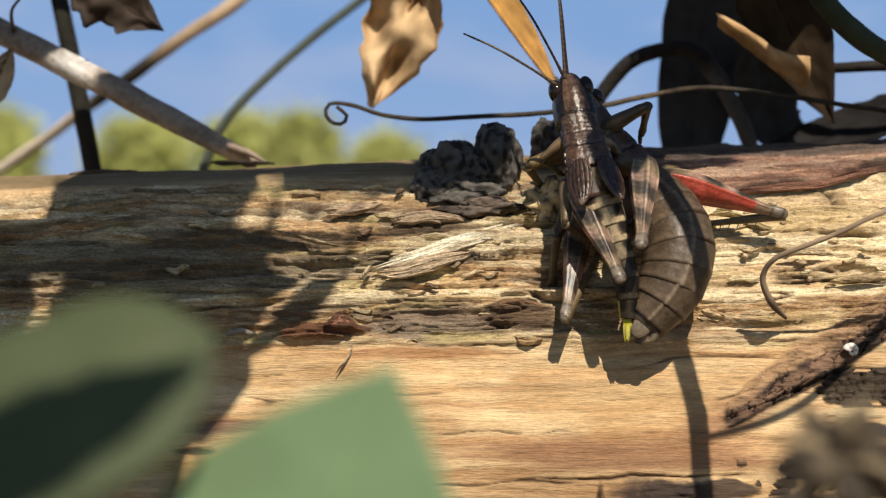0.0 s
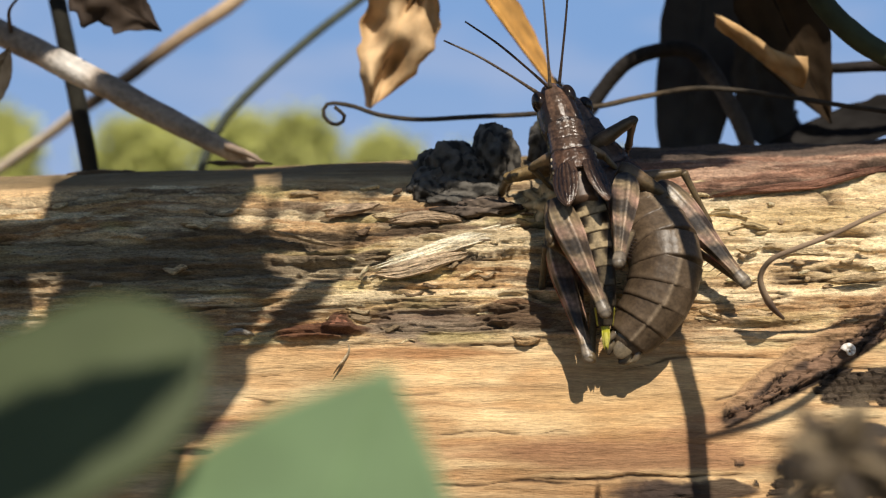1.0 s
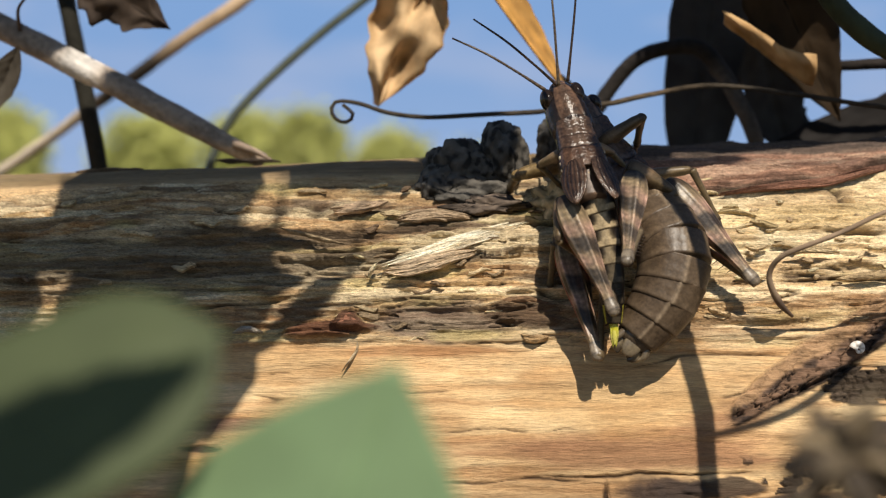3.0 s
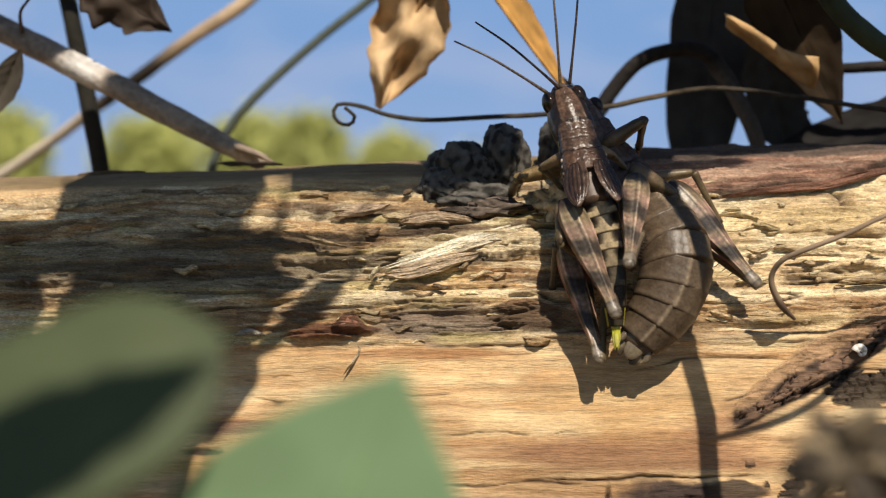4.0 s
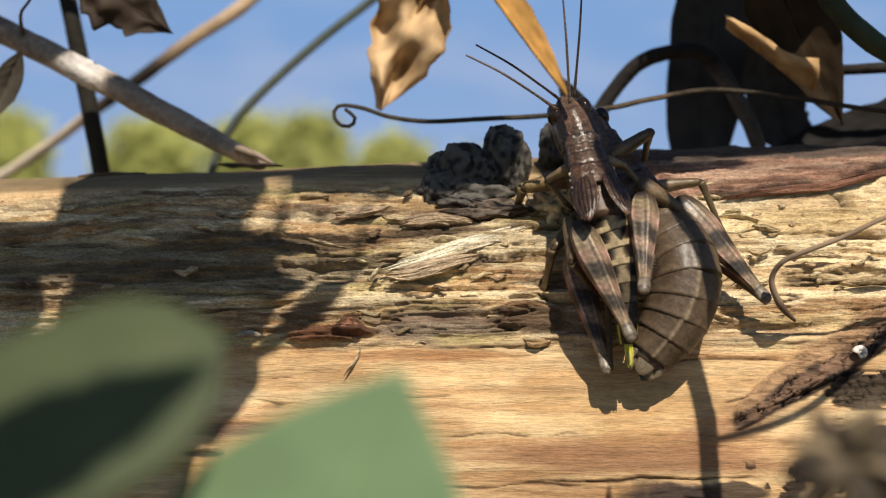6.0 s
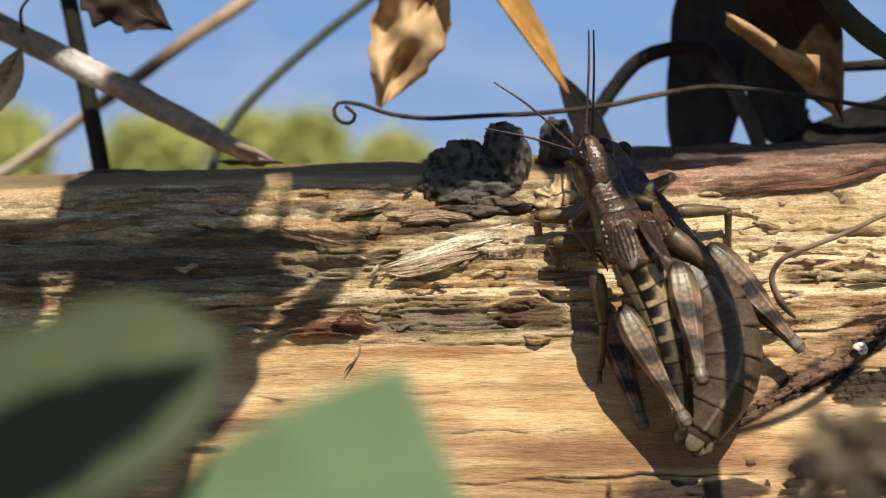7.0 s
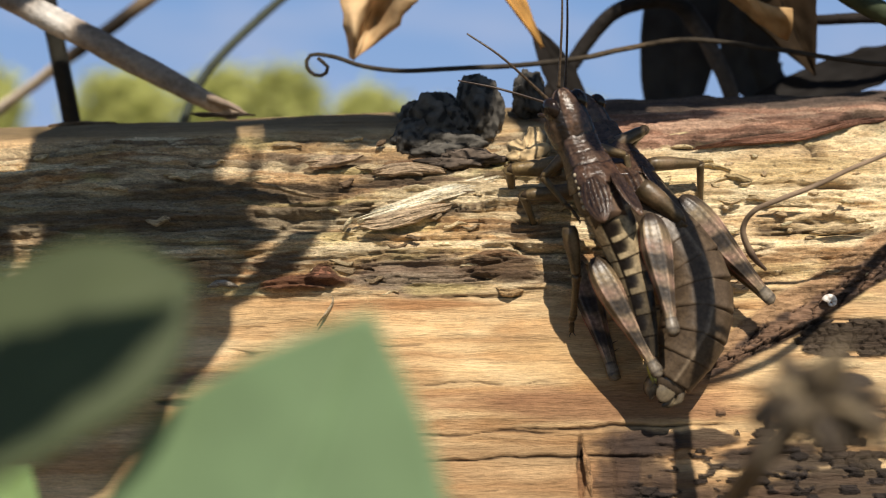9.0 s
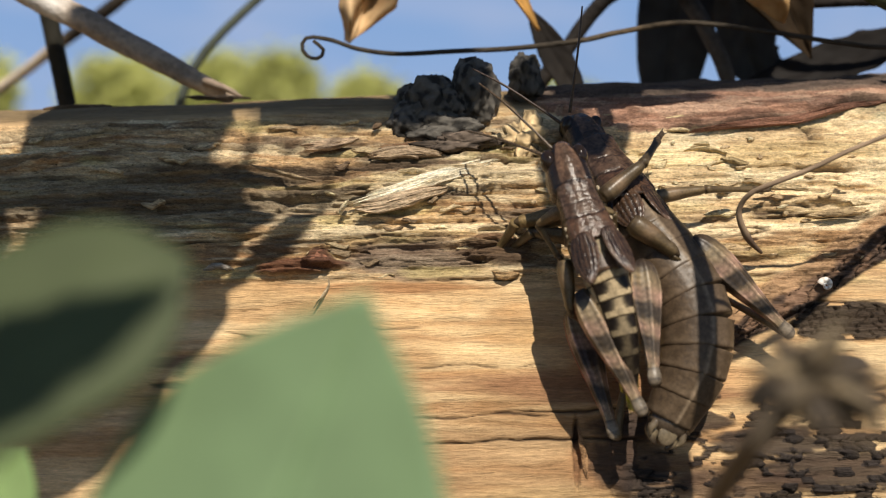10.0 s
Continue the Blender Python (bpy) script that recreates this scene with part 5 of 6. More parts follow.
def thin_limb_mesh(length, r0, r1, tone, spines=0, foot=0.0, bend=0.0):
    pts = [(0, 0, 0), (0, length * 0.35, bend), (0, length * 0.7, bend), (0, length, 0)]
    got = [tube(pts, [r0 * 1.15, r0 * 0.9, r0 * 0.85, r1, r1, r1 * 1.2], 24, 10, 0.08, 1, 1.0, lambda f, a: mix3(mix3(tone, CREAM, 0.25 * max(0, math.sin(a))), UMBER, 0.6 * (f > 0.93) + 0.4 * bell(f, 0.12, 0.05)))]
    for i in range(spines):
        y = length * (0.3 + 0.65 * i / spines)
        for s in (-1, 1):
            got.append(tube([(s * r1 * 0.6, y, -r1 * 0.5), (s * r1 * 2.2, y + 0.25, -r1 * 2.0)], [0.06, 0.01], 4, 5, 0, 0, 1.0, lambda f, a: UMBER))
    if foot:
        got.append(tube([(0, length, 0), (0, length + foot * 0.3, 0.10), (0, length + foot * 0.45, 0.12), (0, length + foot, 0.05)], [r1 * 1.15, r1 * 1.4, r1 * 0.75, r1 * 1.0, r1 * 0.8, r1 * 0.95], 18, 8, 0.2, 3, 0.7, lambda f, a: mix3(tone, UMBER, 0.4 + 0.4 * bell(f, 0.5, 0.08))))
        for s in (-1, 1):
            got.append(tube([(s * 0.06, length + foot, 0.05), (s * 0.22, length + foot + 0.25, 0.0), (s * 0.26, length + foot + 0.38, -0.14)], [0.07, 0.05, 0.02], 6, 5, 0, 0, 1.0, lambda f, a: JET))
    return join(*got)


def femur_mesh(length, r, tone):
    """A thigh of the fore or middle leg: a stout, slightly flattened club with a darker knee, paler towards its upper
    side.
    """
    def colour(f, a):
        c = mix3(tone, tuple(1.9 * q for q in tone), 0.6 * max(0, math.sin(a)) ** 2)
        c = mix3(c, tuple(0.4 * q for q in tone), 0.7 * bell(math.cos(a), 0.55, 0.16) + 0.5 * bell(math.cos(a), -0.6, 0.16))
        c = mix3(c, (0.15, 0.095, 0.055), 0.5 * bell(f, 0.35, 0.14))
        return mix3(c, UMBER, 0.75 * (f > 0.9) + 0.5 * bell(f, 0.05, 0.06))
    return tube([(0, 0, 0), (0, length * 0.5, 0.12 * r), (0, length, 0)], [r * 0.8, r, r, r * 0.97, r * 0.92, r * 0.85, r * 0.77, r * 0.70, r * 0.68, r * 0.56, r * 0.2], 40, 18, 0.08, 1, 1.12, colour)


def head_mesh(w, h, ln):
    """Blunt head: the crown runs forward to a narrow ridge between the eyes, the face slopes back beneath it."""
    def colour(y, a):
        s, x = math.sin(a), abs(math.cos(a))
        q = y / ln + 0.5
        c = mix3((0.150, 0.102, 0.074), (0.080, 0.053, 0.038), 0.5 + 0.5 * noise.noise((y * 3, a * 4, 2)))
        if s > 0:
            c = mix3(c, (0.23, 0.155, 0.115), 0.55 * bell(x, 0.36, 0.13) * float(ease(np.array(q), 0.22, 0.4)))
            c = mix3(c, (0.13, 0.095, 0.07), 0.6 * bell(x, 0.0, 0.10) * (q > 0.35))
            c = mix3(c, JET, 0.3 * bell(x, 0.17, 0.05))
            c = mix3(c, JET, 0.92 * float(ease(np.array(x), 0.48, 0.56)) * (1 - float(ease(np.array(x), 0.86, 0.92))))
        if s < 0.45 and x > 0.8:
            c = mix3(c, (0.22, 0.16, 0.11), 0.7 * bell(s, 0.30, 0.10))
        if q < 0.14:
            c = mix3(c, JET, 0.65)
        return c
    rings = []
    for i in range(45):
        f = i / 44
        k = float(np.interp(f, (0, 0.06, 0.2, 0.4, 0.55, 0.68, 0.8, 0.9, 0.96, 1.0), (0.84, 0.88, 0.88, 0.87, 0.82, 0.72, 0.58, 0.44, 0.34, 0.18)))
        top = float(np.interp(f, (0, 0.1, 0.35, 0.6, 0.8, 0.93, 1.0), (0.74, 0.86, 0.94, 0.90, 0.74, 0.56, 0.42)))
        low = float(np.interp(f, (0, 0.15, 0.45, 0.65, 0.85, 1.0), (-0.80, -1.05, -1.30, -1.05, -0.2, 0.22)))
        rings.append((-ln * 0.5 + f * ln, w * k, h * (top - low) / 2, h * (top + low) / 2, 0.86))
    v, f, c = loft(rings, colour, 64, 0.35)
    # a raised crown ridge, and a groove behind the eyes
    v = [(x, y - 0.05 * ln, z + (0.05 * h * bell(x, 0, 0.14 * w) - 0.05 * h * bell(abs(x), 0.42 * w, 0.10 * w) + 0.03 * h * noise.noise((x * 4, y * 4, 3))) * (z > 0.2 * h)) for x, y, z in v]
    return v, f, c


def pronotum_mesh(ln, w, h, dark):
    """The saddle: flared behind with a rounded hind edge, a keel along the back, sharp shoulders, cross furrows and dark sides."""
    def colour(y, a):
        s, x = math.sin(a), math.cos(a)
        q = y / ln + 0.5
        c = mix3((0.115, 0.080, 0.060), (0.070, 0.046, 0.033), 0.5 + 0.5 * noise.noise((y * 2.5, a * 5, 4)))
        if s > 0:
            c = mix3(c, (0.155, 0.115, 0.09), 0.75 * bell(x, 0, 0.09))
            c = mix3(c, (0.17, 0.125, 0.095), 0.7 * bell(abs(x), 0.80, 0.06) * (0.4 + 0.6 * (noise.noise((y * 5, s, 1)) > -0.1)))
            c = mix3(c, (0.10, 0.055, 0.033), 0.55 * (q < 0.36))
        if s < 0.5:
            c = mix3(c, (0.085, 0.047, 0.027), 0.8)
            c = mix3(c, JET, 0.85 * bell(s, 0.22, 0.16))
        if s < -0.35:
            c = mix3(c, CREAM, 0.35)
        for cut, deep in ((0.36, 0.9), (0.60, 0.45), (0.78, 0.3)):
            c = mix3(c, JET, deep * bell(q, cut + 0.02 * math.sin(a * 3) + 0.015 * noise.noise((a * 3, cut, 0)), 0.014))
        c = mix3(c, JET, 0.8 * bell(q, 0.0, 0.02) + 0.5 * bell(q, 1.0, 0.02))
        return mix3(c, JET, dark)
    rings = []
    for i in range(65):
        f = i / 64
        furrow = 0.04 * bell(f, 0.36, 0.02) + 0.02 * bell(f, 0.60, 0.02) + 0.012 * bell(f, 0.78, 0.02)
        k = float(np.interp(f, (0, 0.2, 0.45, 0.7, 0.9, 0.97, 1.0), (1.06, 1.02, 0.92, 0.84, 0.82, 0.84, 0.80))) - furrow
        if i == 0:
            k *= 0.93
        rings.append((-ln / 2 + f * ln, w * k, h * k, 0, 0.66))
    v, f, c = loft(rings, colour, 80, 0.3)
    out = []
    for x, y, z in v:
        q = y / ln + 0.5
        back = max(0.0, 1 - q / 0.45)
        y -= back * (0.13 * ln * (1 - min(1, (x / w) ** 2)) * (z > 0) - 0.16 * ln * max(0, -z / h))
        lift = 0.09 * h * bell(x, 0, 0.08 * w) + 0.04 * h * bell(abs(x), 0.82 * w, 0.08 * w) + 0.012 * noise.noise((x * 9, y * 9, z * 9)) * h
        out.append((x, y, z + lift * (z > 0)))
    return out, f, c


def segment_mesh(ln, w0, w1, h, male, f_at):
    """One abdominal ring, wider to the front, its hind edge lying over the next, with a faint keel."""
    def colour(y, a):
        s, x = math.sin(a), math.cos(a)
        q = y / ln + 0.5
        if male:
            c = mix3(JET, UMBER, 0.2)
            if s > -0.1:
                wave = 0.05 * noise.noise((q * 3, x * 4, f_at * 30))
                pale = max(bell(x, wave, 0.27 + 0.06 * math.sin(q * 6)), float(ease(np.array(0.34 + 0.25 * wave - q), -0.05, 0.05)) * (abs(x) < 0.80), 0.9 * (abs(x) > 0.90))
                c = mix3(c, CREAM, min(1, 1.25 * pale) * (1 - 0.5 * (f_at > 0.8)))
            else:
                c = mix3(CREAM, UMBER, 0.5)
            if q < 0.06:
                c = mix3(c, UMBER, 0.8)
            # rings darken towards the tail: shade between the thighs put into the tone
            c = mix3(c, JET, 0.85 * float(ease(np.array(f_at), 0.60, 0.82)))
            if f_at > 0.93:
                c = mix3(c, YELLOW, 0.85 * (s < 0.5))
            return c
        c = mix3(TAUPE, (0.098, 0.071, 0.046), 0.5 + 0.5 * noise.noise((a * 3, q * 2, f_at * 20)))
        c = mix3(c, (0.145, 0.11, 0.075), 0.35 * bell(q, 0.18, 0.10))
        if q < 0.03:
            c = mix3(c, UMBER, 0.35)
        c = mix3(c, (0.34, 0.27, 0.19), 0.55 * bell(a, math.pi / 2 + 0.012 * math.sin(q * 9), 0.030))
        c = mix3(c, (0.035, 0.025, 0.018), 0.5 * bell(abs(x), 0.80, 0.05) * bell(q, 0.6, 0.2))
        if s < -0.45:
            c = mix3(c, (0.33, 0.27, 0.13), 0.6)
        return c
    rings = []
    for i in range(23):
        f = i / 22
        w = w1 + (w0 - w1) * f
        k = float(np.interp(f, (0, 0.03, 0.08, 0.35, 1.0), (0.978, 0.997, 1.006, 1.0, 0.985)))
        rings.append((-ln * 0.53 + f * ln * 1.24, w * k, h * w * k, 0, 0.93))
    v, f, c = loft(rings, colour, 72, 0.3 if male else 0.2)
    return [(x, y, z + 0.045 * w0 * bell(x, 0, 0.07 * w0) * (z > 0) + 0.012 * w0 * noise.noise((x * 2, y * 2 + f_at * 40, z * 2))) for x, y, z in v], f, c


def tegmen_mesh(ln, w, side):
    """A short forewing: a pointed oval scale with raised ribs, dark brown with a paler rim and tip."""
    verts, faces, cols = [], [], []
    m, n = 36, 30
    for i in range(m + 1):
        f = i / m
        half = w * float(np.interp(f, (0, 0.08, 0.3, 0.55, 0.78, 0.92, 1.0), (0.55, 0.78, 1.0, 0.98, 0.72, 0.38, 0.06)))
        for j in range(n + 1):
            s = 2 * j / n - 1
            rib = 0.5 + 0.5 * math.cos(s * 19 + 0.8 * math.sin(f * 3))
            verts.append((s * half, -f * ln, 0.16 * math.cos(s * 1.5) + 0.05 * rib - 0.10 * f * f))
            c = mix3((0.030, 0.021, 0.016), (0.12, 0.078, 0.054), rib)
            c = mix3(c, (0.27, 0.185, 0.14), 0.7 * float(ease(np.array(f), 0.80, 0.95)) + 0.5 * bell(s * side, -0.9, 0.12))
            cols.append(mix3(c, UMBER, 0.4 + 0.6 * noise.noise((f * 6, s * 3, side))))
    top = len(verts)
    verts += [(x, y, z - 0.14) for x, y, z in verts]
    cols += cols
    w1 = n + 1
    for i in range(m):
        for j in range(n):
            a = i * w1 + j
            faces += [(a, a + w1, a + w1 + 1, a + 1), (top + a, top + a + 1, top + a + w1 + 1, top + a + w1)]
    rim = [j for j in range(n)] + [i * w1 + n for i in range(m)] + [m * w1 + j for j in range(n, 0, -1)] + [i * w1 for i in range(m, 0, -1)]
    for p, q in zip(rim, rim[1:] + rim[:1]):
        faces.append((p, q, top + q, top + p))
    return verts, faces, cols


def antenna_mesh(ln, r, tone, bend):
    def colour(f, a):
        return mix3(tone, tuple(c * 0.45 for c in tone), 0.5 + 0.5 * math.sin(f * 120))
    return tube([(0, 0, 0), (0, ln * 0.3, bend * 0.7), (0, ln * 0.65, bend), (0, ln, 0)], [r * 1.5, r, r, r * 0.85, r * 0.7], 60, 7, 0.05, 1, 1.0, colour)


def tail_mesh(r, horn, male):
    """The tail end: a blunt hood over paired valves and two short cerci."""
    dark = mix3(horn, JET, 0.55)
    got = [ball((0, 0.25, 0.10 * r), (0.92 * r, 1.2, 0.80 * r), horn, 14), ball((0, -0.55, 0.62 * r), (0.42 * r, 1.0, 0.16 * r), mix3(horn, CREAM, 0.25), 10)]
    for s in (-1, 1):
        got.append(tube([(s * 0.62 * r, 0.0, 0.45 * r), (s * 0.72 * r, -0.7, 0.50 * r), (s * 0.60 * r, -1.25, 0.45 * r)], [0.20 * r, 0.16 * r, 0.03 * r], 10, 8, 0, 0, 1.0, lambda f, a: mix3(horn, CREAM, 0.4 * f)))
        got.append(tube([(s * 0.36 * r, -0.2, 0.12 * r), (s * 0.44 * r, -1.1, 0.20 * r), (s * 0.28 * r, -1.75, 0.34 * r)], [0.42 * r, 0.40 * r, 0.26 * r, 0.06 * r], 16, 12, 0, 0, 0.8, lambda f, a: mix3(mix3(horn, CREAM, 0.5 * bell(f, 0.55, 0.2)), dark, f * f)))
        got.append(tube([(s * 0.34 * r, -0.2, -0.35 * r), (s * 0.42 * r, -1.0, -0.38 * r), (s * 0.30 * r, -1.55, -0.52 * r)], [0.42 * r, 0.38 * r, 0.24 * r, 0.06 * r], 14, 10, 0, 0, 0.8, lambda f, a: mix3(horn, dark, f)))
    return join(*got)


MOVES = []


def build_grasshopper(kind, poses, times, size):
    """poses: for each pose its spine, the back's direction and the joints of the legs and antennae, in millimetres of the place.
    times: (seconds, pose name). size: head (w, h, l), pronotum (w, h), abdomen's half widths, femur sizes."""
    male = kind == "male"
    root = new("grasshopper")
    tagged(root, "small dark male grasshopper with cream-black abdomen riding the female" if male else "large brown female grasshopper with banded hind legs on the log", "grasshopper", group="mating grasshoppers")
    spines = {k: spline(p["spine"], 201) for k, p in poses.items()}
    ups = {k: Vector(p["up"]) for k, p in poses.items()}
    full = size["length"]
    head_end, saddle_end = size["cuts"]
    body = {k: station(spines[k], ups[k], head_end, saddle_end) for k in poses}

    def key(ob, world_of, parent_of=None):
        MOVES.append((ob, [(t, (parent_of or body)[k].inverted() @ world_of[k]) for t, k in times]))

    MOVES.append((root, [(t, body[k]) for t, k in times]))
    sw, sh = size["saddle"]
    sl = full * (saddle_end - head_end)
    part("pronotum", mesh_of("pronotum", *pronotum_mesh(sl * 1.04, sw, sh, 0.0 if male else 0.15)), ARMOUR, root, "brown saddle with a keel and dark sides")
    # head
    hw, hh = size["head"]
    at_head = {k: station(spines[k], ups[k], 0.0, head_end) for k in poses}
    hl = full * head_end
    head = part("head", mesh_of("head", *head_mesh(hw, hh, hl * 1.12)), ARMOUR, root, "dark brown head with beige lines on the crown")
    key(head, at_head)
    for s in (-1, 1):
        part("eye", mesh_of("eye", *ball((s * hw * 0.62, hl * 0.17, hh * 0.20), (hw * 0.31, hl * 0.24, hh * 0.54), (0.016, 0.010, 0.007), 18)), EYE, head, "glossy dark eye")
        part("mouthpart", mesh_of("mouthpart", *tube([(s * hw * 0.3, hl * 0.10, -hh * 0.95), (s * hw * 0.5, hl * 0.22, -hh * 1.35), (s * hw * 0.3, hl * 0.18, -hh * 1.6)], [0.22, 0.18, 0.1], 10, 7, 0, 0, 1.0, lambda f, a: UMBER)), CHITIN, head)
    for i in range(2):
        ob = part("antenna", mesh_of("antenna", *antenna_mesh(size["feeler_length"][i], 0.105, size["feeler"], size["feeler_bend"][i])), CHITIN, head, "thin ringed antenna")
        rows = {}
        for k, p in poses.items():
            a, b = M(p["antennae"][i][0]), M(p["antennae"][i][1])
            rows[k] = aim(a, b - a, ups[k])
        key(ob, rows, at_head)
    # hind back plate and wings
    part("back_plate", mesh_of("back_plate", *loft([(-sl * 0.5 - full * 0.14 * f, sw * (0.84 - 0.18 * f), sh * (0.87 - 0.12 * f), 0, 0.8) for f in [i / 12 for i in range(13)]],
         lambda y, a: mix3(mix3((0.075, 0.05, 0.035), (0.24, 0.16, 0.11), 0.7 * bell(math.cos(a), 0.25, 0.22) * (0.5 + 0.5 * noise.noise((y * 1.7, a * 3, 5)))), UMBER, 0.85 * (math.sin(a) < 0.55)), 40, 0.35)), GLOSS, root, "brown plate between the wings")
    for s in (-1, 1):
        ob = part("forewing", mesh_of("forewing", *tegmen_mesh(size["wing"], sw * 0.58, s)), ARMOUR, root, "short brown ribbed forewing with a pinkish tip")
        ob.matrix_basis = pose(s * sw * 0.55 * MM, -sl * 0.50 * MM, sh * (0.97 if male else 0.88) * MM, -5 if male else 2, s * 32, s * 5)
    # flanks
    for s in (-1, 1):
        ob = part("side_plate", mesh_of("side_plate", *ball((s * sw * 0.60, -sl * 0.62, -sh * 0.1), (sw * 0.42, sl * 0.36, sh * 0.80), UMBER)), CHITIN, root, "dark side of the thorax")
        for i in range(6):
            f = i / 5
            q = 0.75 + 0.5 * noise.noise((i * 3.7, s * 2.0, 1.0 + male))
            part("pale_spot", mesh_of("pale_spot", *ball((s * sw * (0.93 + 0.10 * f), -sl * (0.28 + 0.62 * f), sh * (0.52 - 0.22 * f)), (sw * 0.095 * q, sl * 0.062 * q, sh * 0.12 * q), mix3(CREAM, (0.5, 0.46, 0.36), 0.5), 8)), GLOSS, ob, "cream spot")
    # abdomen
    widths = size["abdomen"]
    n = len(widths) - 1
    for i in range(n):
        f0, f1 = saddle_end + 0.03 + (0.935 - saddle_end) * i / n, saddle_end + 0.03 + (0.935 - saddle_end) * (i + 1) / n
        ob = part("abdomen_segment", mesh_of("abdomen_segment", *segment_mesh(full * (f1 - f0), widths[i], widths[i + 1], size["roundness"], male, (f0 + f1) / 2)), GLOSS, root)
        key(ob, {k: station(spines[k], ups[k], f0, f1) for k in poses})
    tail = part("tail_tip", mesh_of("tail_tip", *tail_mesh(0.40 if male else 1.85, (0.42, 0.40, 0.03) if male else (0.066, 0.048, 0.033), male)), TAIL, root, "yellowish tail end" if male else "glossy brown tail tip of paired valves")
    key(tail, {k: station(spines[k], ups[k], 0.95, 1.0) for k in poses})
    # legs: the thigh from hip towards the knee, the shin from the knee towards the foot
    for name, spec in size["legs"].items():
        hind = name.startswith("hind")
        ln, r, shin, tone = spec
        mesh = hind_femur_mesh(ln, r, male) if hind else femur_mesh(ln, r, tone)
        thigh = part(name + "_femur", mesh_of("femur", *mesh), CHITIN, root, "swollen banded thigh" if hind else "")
        lower = part("tibia", mesh_of("tibia", *thin_limb_mesh(shin, r * 0.55 if not hind else 0.42, r * 0.40 if not hind else 0.28, tone, 7 if hind else 0, 1.6)), CHITIN, thigh, "spiny shin with a clawed foot")
        w1, w2 = {}, {}
        for k, p in poses.items():
            hip, knee, foot = (M(q) for q in p[name])
            way = (knee - hip).normalized()
            # keep the knee where it belongs: the hip gives way under the body
            start = knee - way * ln * MM
            up = p.get(name + "_up", tuple(ups[k]))
            w1[k] = aim(start, way, up)
            w2[k] = aim(knee - way * 0.2 * MM, foot - knee, tuple(-way))
        key(thigh, w1)
        key(lower, w2, w1)


OUT = (0.0, -0.93, 0.37)
ROLLED = (0.20, -0.86, 0.40)
SPUN = (0.25, -0.9, 0.35)
female_poses = {}
female_poses["rearing"] = dict(
    spine=[(12.45, 106.90, 110.61), (13.75, 106.00, 106.69), (16.70, 104.40, 102.71), (19.79, 100.29, 98.30), (19.27, 98.82, 94.16), (16.45, 98.40, 90.51)], up=SPUN,
    antennae=[((10.96, 102.60, 111.19), (6.99, 101.80, 117.70)), ((11.19, 102.60, 111.19), (10.40, 101.80, 117.70))],
    fore_left=((11.70, 105.00, 105.43), (7.74, 104.20, 103.92), (9.61, 109.00, 101.96)), fore_right=((15.72, 104.20, 107.79), (18.24, 103.40, 109.14), (18.47, 109.00, 106.01)),
    mid_left=((12.28, 105.80, 102.30), (10.20, 102.15, 97.85), (9.87, 103.68, 94.02)), mid_right=((18.04, 105.00, 103.73), (21.12, 105.80, 103.78), (20.75, 109.00, 102.47)),
    hind_left=((12.49, 103.47, 99.79), (10.48, 98.18, 90.98), (14.80, 104.49, 97.87)), hind_right=((20.72, 102.60, 102.38), (29.80, 102.70, 99.67), (22.41, 104.96, 98.85)), hind_right_up=(0.1, 0.8, 0.6))
female_poses["perched"] = dict(
    spine=[(11.65, 106.90, 109.87), (13.20, 106.00, 105.95), (16.00, 104.50, 101.65), (18.97, 99.90, 96.81), (18.15, 98.73, 92.69), (15.30, 98.67, 88.89)], up=SPUN,
    antennae=[((9.74, 101.80, 110.37), (3.67, 100.20, 114.82)), ((10.59, 101.80, 110.75), (11.25, 101.00, 119.08))],
    fore_left=((10.53, 105.00, 104.12), (6.39, 105.00, 103.00), (5.87, 109.00, 101.86)), fore_right=((14.56, 104.20, 106.24), (17.19, 103.40, 107.99), (17.51, 109.00, 104.89)),
    mid_left=((11.47, 104.69, 100.94), (9.49, 101.71, 97.05), (9.17, 103.41, 93.21)), mid_right=((17.35, 105.00, 102.90), (21.84, 105.00, 103.58), (24.36, 105.36, 98.91)),
    hind_left=((10.62, 101.26, 96.11), (12.62, 97.07, 87.81), (13.97, 103.44, 95.61)), hind_right=((19.72, 102.12, 101.55), (26.03, 99.95, 93.80), (20.67, 104.49, 98.02)))
female_poses["crouched"] = dict(
    spine=[(14.06, 107.00, 106.04), (15.78, 106.20, 102.03), (18.43, 100.51, 96.39), (22.18, 98.11, 90.94), (22.19, 96.55, 86.56), (19.48, 96.01, 81.71)], up=SPUN,
    antennae=[((12.24, 103.40, 104.78), (5.76, 103.40, 106.46)), ((12.53, 102.60, 106.15), (12.52, 101.80, 112.93))],
    fore_left=((11.77, 103.44, 99.74), (7.68, 103.33, 99.49), (8.07, 105.36, 97.83)), fore_right=((16.06, 103.29, 101.17), (19.69, 104.20, 103.05), (19.11, 108.32, 101.63)),
    mid_left=((13.02, 101.95, 97.57), (8.75, 101.88, 97.33), (9.68, 104.21, 95.40)), mid_right=((19.30, 102.67, 99.96), (24.35, 103.44, 100.07), (24.71, 104.78, 97.58)),
    hind_left=((13.76, 103.20, 91.13), (16.29, 98.60, 82.20), (15.46, 103.60, 89.42)), hind_right=((20.86, 98.77, 97.78), (29.03, 98.17, 88.57), (22.67, 102.79, 93.99)))
